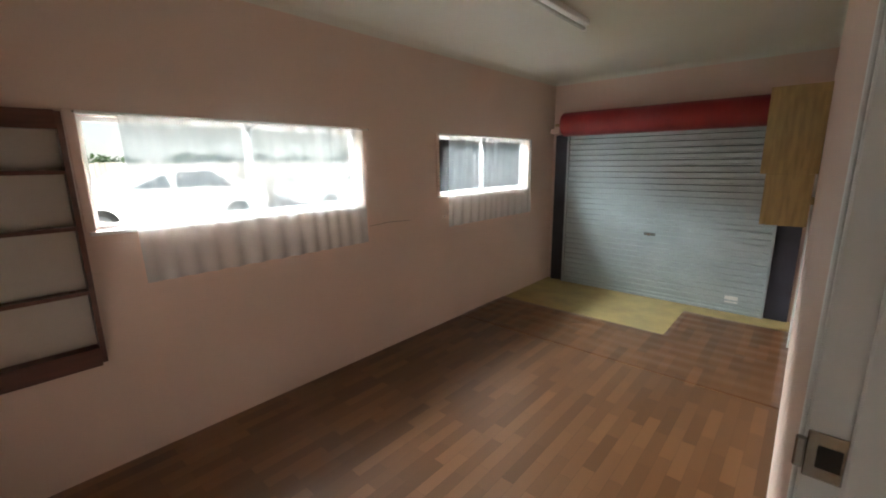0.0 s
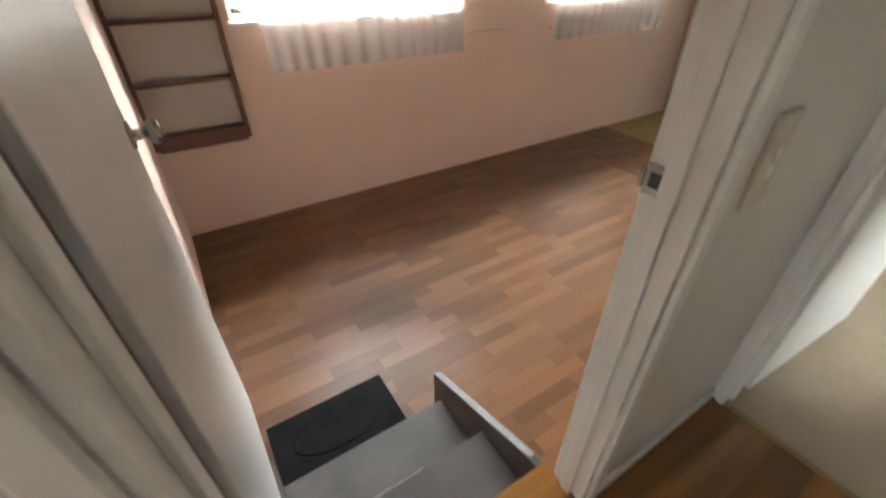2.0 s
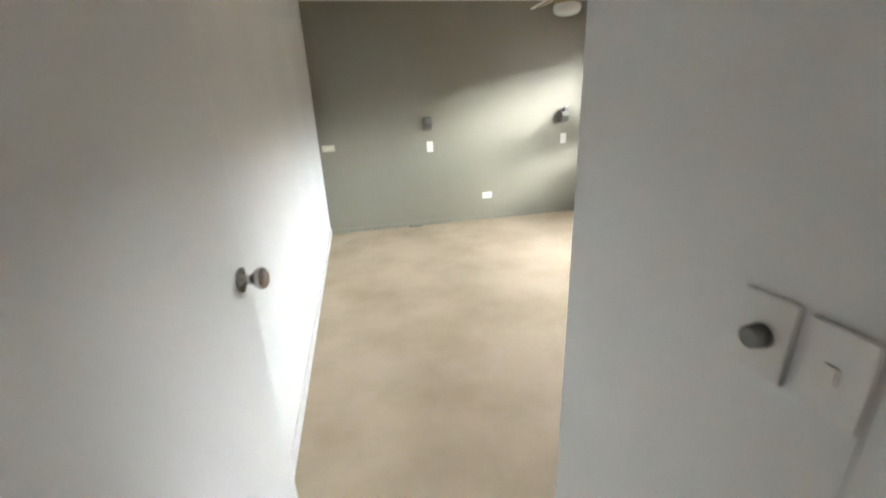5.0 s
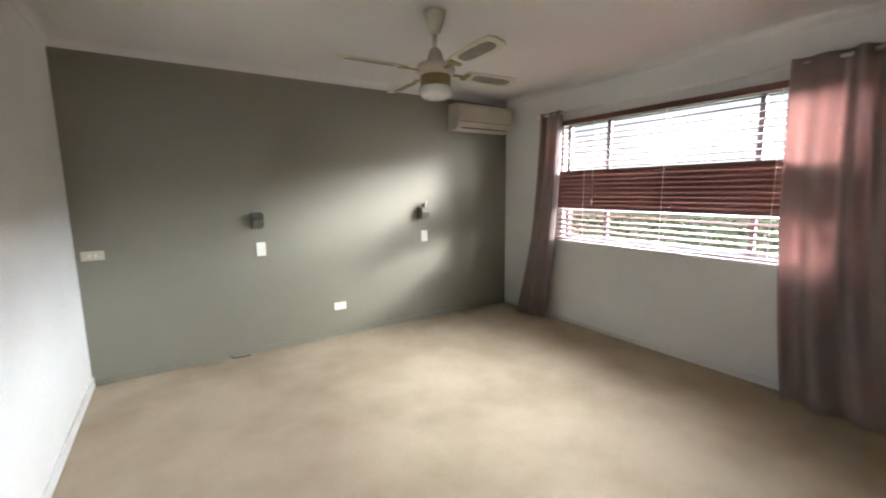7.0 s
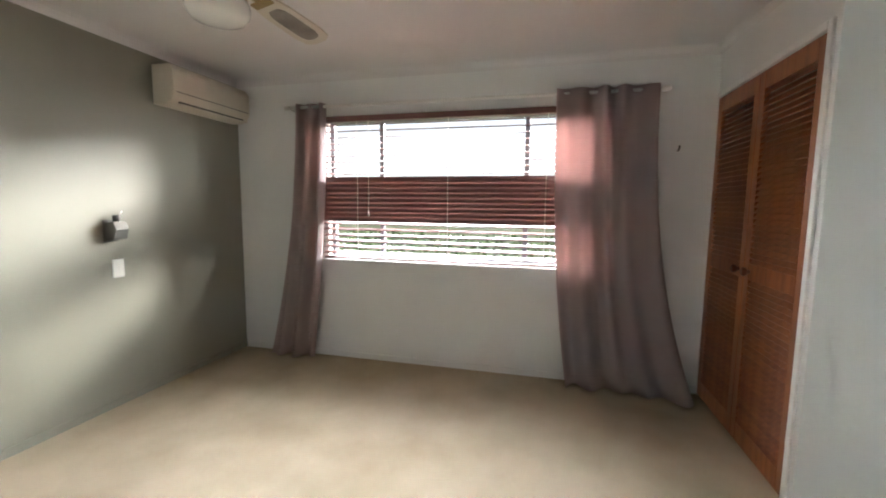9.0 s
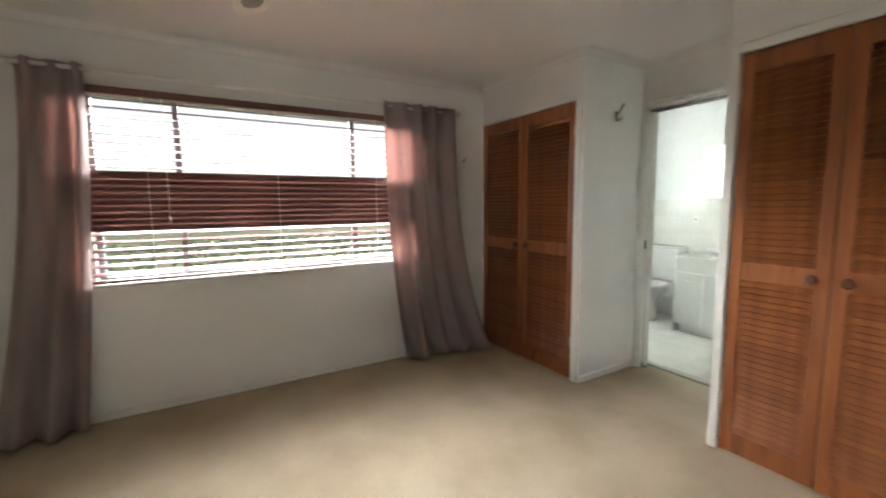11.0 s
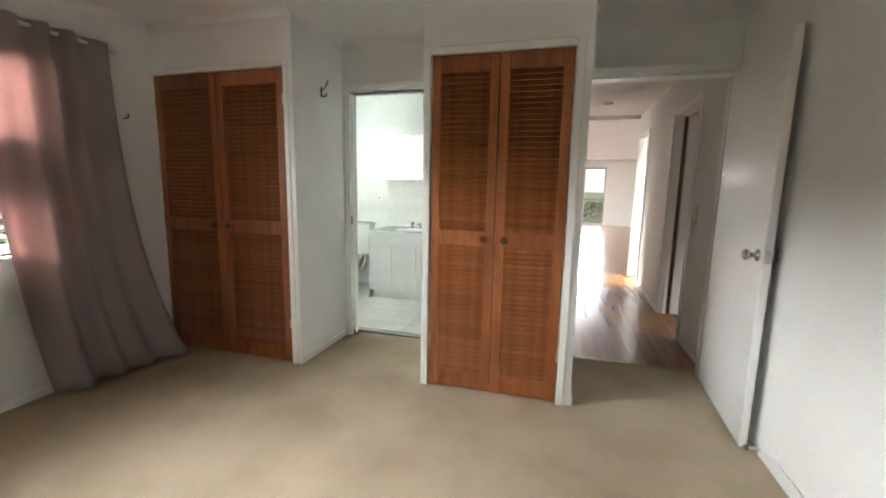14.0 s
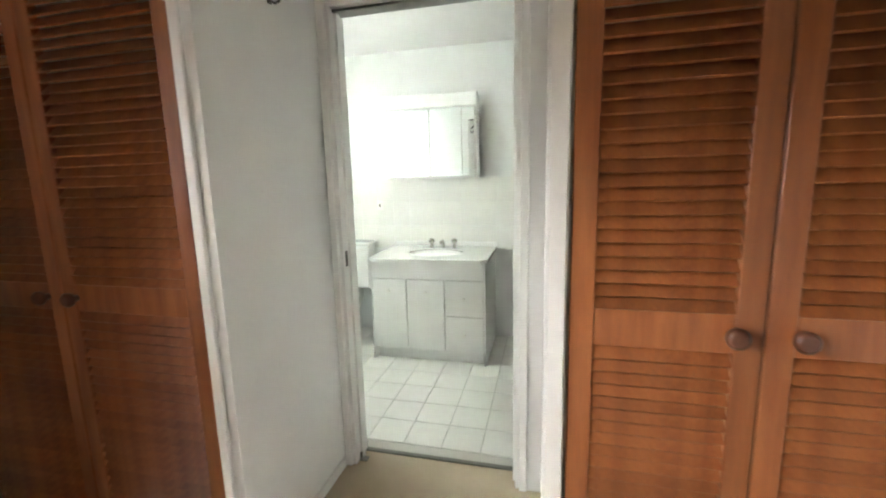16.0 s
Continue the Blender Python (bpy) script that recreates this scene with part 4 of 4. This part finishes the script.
fl = thing("fluorescent_light", (-1.80, 1.83, GC), "white fluorescent batten light on ceiling, off", "ceiling light")
part("batten", boxes((-1.835, -1.765, 1.20, 2.46, GC - 0.05, GC), bevel=0.006), M["gloss"], fl)
part("tube", turned([(0.014, 1.235), (0.014, 2.425)], (-1.80, 0, GC - 0.078), "y", 14), M["opal"], fl, "unlit fluorescent tube")
for y in (1.225, 2.425):
    part("end_holder", boxes((-1.82, -1.78, y, y + 0.012, GC - 0.098, GC - 0.05), bevel=0.003), M["plastic"], fl)

st = thing("steps", (-0.43, -1.1, GF), "two grey painted timber steps down to the vinyl", "steps")
for x0, x1, zt in ((-0.425, -0.118, -0.175), (-0.74, -0.425, -0.35)):
    part("tread", boxes((x0 - 0.012, x1, -1.49, -0.742, zt - 0.035, zt), bevel=0.004), M["step"], st)
    part("riser", boxes((x0, x0 + 0.02, -1.488, -0.744, zt - 0.175, zt - 0.035)), M["step"], st)
for y in (-0.74, -1.53):
    bm = bmesh.new()
    pr = [(-0.116, -0.012), (-0.20, -0.012), (-0.82, -0.235), (-0.82, GF), (-0.116, GF)]
    a = [bm.verts.new((x, y, z)) for x, z in pr]
    b = [bm.verts.new((x, y + 0.035, z)) for x, z in pr]
    bm.faces.new(a), bm.faces.new(list(reversed(b)))
    for i in range(5):
        bm.faces.new((a[i], b[i], b[(i + 1) % 5], a[(i + 1) % 5]))
    bmesh.ops.recalc_face_normals(bm, faces=list(bm.faces))
    bmesh.ops.bevel(bm, geom=list(bm.edges), offset=0.003, segments=1, affect="EDGES", profile=0.5)
    part("stringer", bm, M["step"], st)
part("worn_edge", boxes((-0.4385, -0.4372, -1.25, -1.02, -0.183, -0.176)), M["shelfback"], st, "pale worn paint on tread edge")

mat = thing("door_mat", (-1.0, -1.2, GF), "black rubber door mat with oval ridge on vinyl", "door mat")
part("mat_sheet", boxes((-1.175, -0.83, -1.50, -0.885, GF, GF + 0.009), bevel=0.003), M["rubber"], mat)
oval = [(-1.0 + 0.11 * math.cos(a), -1.19 + 0.22 * math.sin(a), GF + 0.009) for a in [2 * math.pi * i / 40 for i in range(41)]]
part("oval_ridge", tube(oval, 0.005, 6), M["rubber"], mat)


# ---- ensuite ----
van = thing("vanity_unit", (2.71, -1.3, 0), "white laminate vanity with two doors and two drawers", "vanity")
part("body", boxes((2.275, 3.15, -1.645, -1.02, 0.10, 0.785)), M["laminate"], van)
part("kickboard", boxes((2.295, 3.13, -1.6, -1.06, 0.0, 0.10)), M["laminate"], van)
part("side_panel", boxes((2.262, 2.275, -1.645, -1.0, 0.0, 0.785), bevel=0.002), M["laminate"], van)
part("side_panel", boxes((3.15, 3.163, -1.645, -1.0, 0.0, 0.785), bevel=0.002), M["laminate"], van)
part("apron", boxes((2.277, 3.148, -1.02, -1.002, 0.66, 0.785), bevel=0.002), M["laminate"], van)
for nm, x0, x1, z0, z1 in (("door", 2.872, 3.146, 0.105, 0.652), ("door", 2.574, 2.864, 0.105, 0.652), ("drawer", 2.279, 2.566, 0.385, 0.652), ("drawer", 2.279, 2.566, 0.105, 0.377)):
    p = part(nm, boxes((x0, x1, -1.02, -1.001, z0, z1), bevel=0.003), M["laminate"], van)
    part("knob", turned([(0.006, -1.001), (0.006, -0.99), (0.014, -0.984), (0.012, -0.975)], ((x0 + x1) / 2, 0, (z1 - 0.09) if nm == "door" else (z0 + z1) / 2), "y", 14), M["plastic"], p)
bm = bmesh.new()
segs = 40
CX, CY, RX, RY = 2.70, -1.27, 0.225, 0.165
rim_o, rim, mid, low = [], [], [], []
x0, x1, y0, y1 = 2.25, 3.175, -1.648, -0.975
for i in range(segs):
    a = 2 * math.pi * i / segs
    c, s = math.cos(a), math.sin(a)
    k = min((x1 - CX if c > 0 else CX - x0) / max(abs(c), 1e-6), (y1 - CY if s > 0 else CY - y0) / max(abs(s), 1e-6))
    rim_o.append(bm.verts.new((CX + c * k, CY + s * k, 0.812)))
    rim.append(bm.verts.new((CX + RX * c, CY + RY * s, 0.812)))
    mid.append(bm.verts.new((CX + RX * 0.8 * c, CY + RY * 0.8 * s, 0.74)))
    low.append(bm.verts.new((CX + RX * 0.3 * c, CY + RY * 0.3 * s, 0.70)))
under_o = [bm.verts.new((v.co.x, v.co.y, 0.785)) for v in rim_o]
for i in range(segs):
    j = (i + 1) % segs
    bm.faces.new((rim_o[i], rim_o[j], rim[j], rim[i]))
    for p, q in ((rim, mid), (mid, low)):
        f = bm.faces.new((p[i], p[j], q[j], q[i]))
        f.smooth = True
    bm.faces.new((under_o[i], under_o[j], rim_o[j], rim_o[i]))
bm.faces.new(low)
bmesh.ops.recalc_face_normals(bm, faces=list(bm.faces))
part("basin_top", bm, M["ceramic"], van, "white moulded top with oval basin")
part("basin_rim", tube([(CX + 0.225 * math.cos(2 * math.pi * i / 40), CY + 0.165 * math.sin(2 * math.pi * i / 40), 0.812) for i in range(41)], 0.006, 6), M["ceramic"], van)
part("upstand", boxes((2.25, 3.175, -1.649, -1.632, 0.812, 0.85), bevel=0.002), M["ceramic"], van)
for tx in (2.60, 2.80):
    part("tap", turned([(0.016, 0.812), (0.014, 0.85), (0.024, 0.858), (0.024, 0.885), (0.015, 0.893)], (tx, -1.50, 0), "z", 16), M["chrome"], van)
part("spout", tube([(2.70, -1.52, 0.812), (2.70, -1.52, 0.86), (2.70, -1.50, 0.875), (2.70, -1.44, 0.87), (2.70, -1.42, 0.86)], 0.011, 10), M["chrome"], van)

van.matrix_basis = van.matrix_basis @ Matrix.Diagonal((0.96, 1, 0.97, 1))

mc = thing("mirror_cabinet", (2.76, -1.6, 1.36), "white mirrored bathroom cabinet above the vanity", "mirror cabinet")
part("body", boxes((2.41, 3.18, -1.648, -1.51, 1.36, 2.005), bevel=0.003), M["laminate"], mc)
part("pelmet", boxes((2.40, 3.19, -1.52, -1.478, 1.905, 2.01), bevel=0.005), M["laminate"], mc)
for x0, x1 in ((2.795, 3.17), (2.53, 2.790), (2.43, 2.526)):
    part("mirror_door", boxes((x0, x1, -1.51, -1.504, 1.375, 1.90), bevel=0.001), M["mirror"], mc, "frameless mirror door")

wc = thing("toilet", (3.55, -1.3, 0), "white ceramic toilet with plastic cistern beside vanity", "toilet")
part("cistern", boxes((3.36, 3.76, -1.645, -1.47, 0.42, 0.80), bevel=0.02, seg=2), M["ceramic"], wc)
part("cistern_lid", boxes((3.35, 3.77, -1.648, -1.46, 0.80, 0.83), bevel=0.008), M["ceramic"], wc)
part("flush_button", turned([(0.02, 0.83), (0.018, 0.838)], (3.56, -1.55, 0), "z", 14), M["chrome"], wc)
bm = turned([(0.10, 0.0), (0.105, 0.05), (0.09, 0.18), (0.13, 0.30), (0.185, 0.385), (0.185, 0.40)], (0, 0, 0), "z", 28)
bmesh.ops.transform(bm, matrix=Matrix.Translation((3.56, -1.20, 0)) @ Matrix.Diagonal((1, 1.3, 1, 1)), verts=list(bm.verts))
part("bowl", bm, M["ceramic"], wc)
bm = turned([(0.19, 0.40), (0.195, 0.41), (0.19, 0.425), (0.15, 0.432)], (0, 0, 0), "z", 28)
bmesh.ops.transform(bm, matrix=Matrix.Translation((3.56, -1.20, 0)) @ Matrix.Diagonal((1, 1.3, 1, 1)), verts=list(bm.verts))
part("seat_lid", bm, M["plastic"], wc)
part("flush_pipe", tube([(3.50, -1.60, 0.42), (3.50, -1.58, 0.3), (3.50, -1.45, 0.22)], 0.022, 10), M["plastic"], wc)
hs = thing("water_hose", (3.31, -1.62, 0.05), "dark flexible water hose beside the toilet", "hose")
part("hose", tube([(3.31, -1.64, 0.15), (3.31, -1.6, 0.14), (3.30, -1.58, 0.22), (3.31, -1.585, 0.34), (3.34, -1.60, 0.42)], 0.014, 8), M["dgrey"], hs)
part("valve", turned([(0.02, -1.648), (0.02, -1.60), (0.012, -1.598)], (3.31, 0, 0.15), "y", 12), M["chrome"], hs)
op = thing("light_switch", (3.30, -1.65, 1.14), "small white plate on ensuite wall", "wall plate")
part("cover", boxes((3.275, 3.325, -1.65, -1.64, 1.10, 1.18), bevel=0.002), M["plastic"], op)
part("rocker", boxes((3.293, 3.307, -1.64, -1.636, 1.125, 1.15), bevel=0.001), M["dgrey"], op)
window_unit("window_4", 4.05, 4.09, -0.9, -0.1, 1.2, 2.1, [-0.5], [], "walu", "white aluminium frosted ensuite window", glass="frost")

# ---- hall and living room beyond ----
hp = thing("smoke_alarm", (0.55, -2.6, H), "small white smoke alarm on hall ceiling", "smoke alarm")
part("base", turned([(0.055, 2.40), (0.055, 2.385)], (0.55, -2.6, 0)), M["plastic"], hp)
part("cover", turned([(0.05, 2.385), (0.045, 2.365), (0.03, 2.36)], (0.55, -2.6, 0)), M["plastic"], hp)
d5 = tagged(new("window_5"), "dark framed glazed sliding door to bright garden", "glazed door", kind="structure")
d5.matrix_basis = Matrix.Translation((0.0, -13.05, 0))
part("window_frame", boxes((-0.45, -0.40, -13.08, -13.02, 0, 2.1), (0.41, 0.46, -13.08, -13.02, 0, 2.1), (-0.40, 0.41, -13.08, -13.02, 2.05, 2.1), (-0.40, 0.41, -13.08, -13.02, 0, 0.08)), M["alu"], d5)
part("mid_rail", boxes((-0.40, 0.41, -13.07, -13.03, 0.92, 0.97)), M["alu"], d5)
g = part("pane", boxes((-0.40, 0.41, -13.052, -13.048, 0.08, 2.05)), M["glass"], d5)
g.visible_shadow = False

mk = thing("wall_scratch", (-3.31, 1.4, 0.75), "long thin grey scratch across pink wall", "wall mark")
part("scratch", tube([(-3.3095, 1.18, 0.80), (-3.3095, 1.42, 0.815), (-3.3095, 1.72, 0.80)], 0.0025, 5), M["dgrey"], mk)
nl = thing("nail", (-3.31, 2.27, 0.78), "small dark nail in pink wall", "nail")
part("shank", tube([(-3.315, 2.27, 0.78), (-3.29, 2.27, 0.785)], 0.005, 6), M["black"], nl)
dst = thing("door_stop", (0.05, 1.03, 0.05), "white door stop on skirting behind door", "door stop")
part("stem", turned([(0.008, 0.042), (0.008, 0.095)], (0, 1.02, 0.04), "x", 10), M["plastic"], dst)
part("rubber_tip", turned([(0.012, 0.095), (0.012, 0.11)], (0, 1.02, 0.04), "x", 10), M["dgrey"], dst)

# ---- outdoors ----
ground = structure("ground", boxes((-400, 400, -400, 400, -0.95, -0.70)), M["grass"], "mown green lawn around the house", "ground")
structure("road_drive", boxes((-40.0, -7.6, -40, 60, -0.70, -0.05)), M["drive"], "pale concrete drive beside the house", "driveway")


def car(at):
    x, y, z = at
    t = thing("car", at, "white parked hatchback car on the drive", "car")
    prof = [(-2.05, 0.35), (-2.1, 0.62), (-2.0, 0.86), (-1.3, 0.95), (-0.75, 1.36), (-0.1, 1.45), (0.9, 1.42), (1.55, 1.05), (2.0, 0.92), (2.08, 0.6), (2.03, 0.35)]
    bm = bmesh.new()
    rings = []
    for w, s in ((-0.86, 0.985), (-0.80, 1.0), (0.80, 1.0), (0.86, 0.985)):
        rings.append([bm.verts.new((x + w * (1 if h < 0.96 else 0.82), y + l * s, z + h)) for l, h in prof])
    for a, b in zip(rings, rings[1:]):
        for i in range(len(prof)):
            j = (i + 1) % len(prof)
            bm.faces.new((a[i], b[i], b[j], a[j]))
    bm.faces.new(rings[0]), bm.faces.new(list(reversed(rings[-1])))
    bmesh.ops.recalc_face_normals(bm, faces=list(bm.faces))
    bmesh.ops.bevel(bm, geom=list(bm.edges), offset=0.03, segments=2, affect="EDGES", profile=0.5)
    body = part("body", bm, M["carw"], t)
    for sx in (-1, 1):
        for y0, y1, y2, y3 in ((-1.05, 0.0, -0.12, -0.66), (0.08, 1.25, 0.82, 0.12)):
            bm = bmesh.new()
            q = [(y0, 0.98), (y1, 0.98), (y2, 1.34), (y3, 1.32)]
            vs = [bm.verts.new((x + sx * (0.845 if h < 1.1 else 0.725), y + l, z + h)) for l, h in q]
            vi = [bm.verts.new((v.co.x - sx * 0.05, v.co.y, v.co.z)) for v in vs]
            bm.faces.new(vs), bm.faces.new(list(reversed(vi)))
            for i in range(4):
                bm.faces.new((vs[i], vi[i], vi[(i + 1) % 4], vs[(i + 1) % 4]))
            bmesh.ops.recalc_face_normals(bm, faces=list(bm.faces))
            part("side_window", bm, M["carg"], body)
        for wy in (-1.3, 1.3):
            w = part("wheel", turned([(0.2, sx * 0.68), (0.31, sx * 0.69), (0.315, sx * 0.86), (0.2, sx * 0.875)], (x, y + wy, z + 0.315), "x", 24), M["tyre"], t)
            part("rim", turned([(0.19, sx * 0.86), (0.19, sx * 0.882), (0.05, sx * 0.886)], (x, y + wy, z + 0.315), "x", 20), M["chrome"], w)


car((-11.2, 1.5, -0.05))
car((-11.6, 6.9, -0.05))

fence = thing("paling_fence", (-15.6, 2, -0.05), "weathered timber paling fence beyond the drive", "fence")
me = bpy.data.meshes.new("paling")
bm = boxes((-0.01, 0.01, -0.055, 0.055, 0, 1.55))
bm.to_mesh(me)
bm.free()
me.materials.append(M["paling"])
for i in range(170):
    p = new("paling", me)
    p.matrix_basis = pose(-15.6, -4 + i * 0.122, -0.06 + random.uniform(0, 0.03))
    under(p, fence)
for z in (0.25, 1.1):
    part("fence_rail", boxes((-15.66, -15.612, -4.1, 16.8, z, z + 0.07)), M["paling"], fence)


def leafy(name, box, count, size, label, category):
    """A hedge or shrub of many single leaves on a rough frame of twigs."""
    x0, x1, y0, y1, z0, z1 = box
    rnd = random.Random(int(abs(x0 * 7 + y0 * 13)))
    t = thing(name, ((x0 + x1) / 2, (y0 + y1) / 2, z0), label, category)
    bm = bmesh.new()
    for _ in range(count):
        p = Vector((rnd.uniform(x0, x1), rnd.uniform(y0, y1), 0))
        top = z1 * (0.72 + 0.28 * noise.noise((p.x * 0.9, p.y * 0.9, 3.1)))
        p.z = z0 + (top - z0) * rnd.random() ** 0.55
        a, b = rnd.uniform(0, 6.28), rnd.uniform(-0.9, 0.9)
        u = Vector((math.cos(a), math.sin(a), b)).normalized() * size * rnd.uniform(0.6, 1.3)
        w = u.cross(Vector((rnd.uniform(-1, 1), rnd.uniform(-1, 1), 1))).normalized() * size * 0.45
        vs = [bm.verts.new(q) for q in (p - u, p + w, p + u, p - w)]
        bm.faces.new(vs)
    tagged(part("leaves", bm, M["foliage"], t), kind="stuff")
    for _ in range(12):
        x, y = rnd.uniform(x0, x1), rnd.uniform(y0, y1)
        part("stem", tube([(x, y, z0), (x + 0.1, y, z0 + (z1 - z0) * 0.4), (x, y + 0.1, z0 + (z1 - z0) * 0.75)], 0.02, 6), M["paling"], t)


leafy("hedge", (-17.6, -16.2, -6, 14, -0.05, 2.3), 9000, 0.13, "tall green hedge behind the paling fence", "hedge")
leafy("hedge", (11.0, 12.2, -3, 13, -0.7, 0.75), 5000, 0.09, "low green garden hedge across the lawn", "hedge")
leafy("hedge", (-5.0, 4.0, -26.5, -25.0, -0.7, 0.7), 4000, 0.10, "green shrubs beyond the glazed door", "hedge")

# ---- floor pieces ----
hall_floor = structure("floor_hall", boxes((-0.054, 0.94, -3.6, 0.02, -0.1, -0.012), (-0.112, -0.054, -1.49, -0.71, -0.1, -0.012)), M["boards"], "polished timber board floor of the hall", "floor")
bw = 0.94 / 8
for i in range(8):
    y = -3.6 - random.uniform(0, 1.2)
    while y < 0.018:
        y1 = min(y + random.uniform(1.4, 2.6), 0.018)
        a = max(y, -3.598)
        if y1 - a > 0.05:
            o = part("board", boxes((0.0 + i * bw + 0.0006, (i + 1) * bw - 0.0006, a + 0.0006, y1 - 0.0006, -0.012, 0.0)), M["boards"], hall_floor)
        y = y1
part("nosing_board", boxes((-0.157, -0.0012, -1.490, -0.710, -0.03, 0.0), bevel=0.004), M["boards"], hall_floor)

tiles = bpy.data.objects["floor_ensuite_bed"]
tm = bpy.data.meshes.new("tile")
bm = boxes((-0.0985, 0.0985, -0.0985, 0.0985, -0.008, 0.0), bevel=0.0015)
bm.to_mesh(tm)
bm.free()
tm.materials.append(M["tile"])
for i in range(10):
    for j in range(8):
        o = new("tile", tm)
        o.matrix_basis = pose(1.98 + 0.1 + i * 0.2, -1.55 + j * 0.2, 0.003, random.uniform(-0.1, 0.1), random.uniform(-0.1, 0.1), 0)
        under(o, tiles)
back = bpy.data.objects["wall_ensuite_back"]
wm = bpy.data.meshes.new("wall_tile")
bm = boxes((-0.0745, 0.0745, 0.0, 0.006, -0.0995, 0.0995), bevel=0.001)
bm.to_mesh(wm)
bm.free()
wm.materials.append(M["tile"])
for i in range(13):
    for j in range(3):
        o = new("wall_tile", wm)
        o.matrix_basis = pose(2.05 + i * 0.15, -1.65, 0.86 + j * 0.2)
        under(o, back)
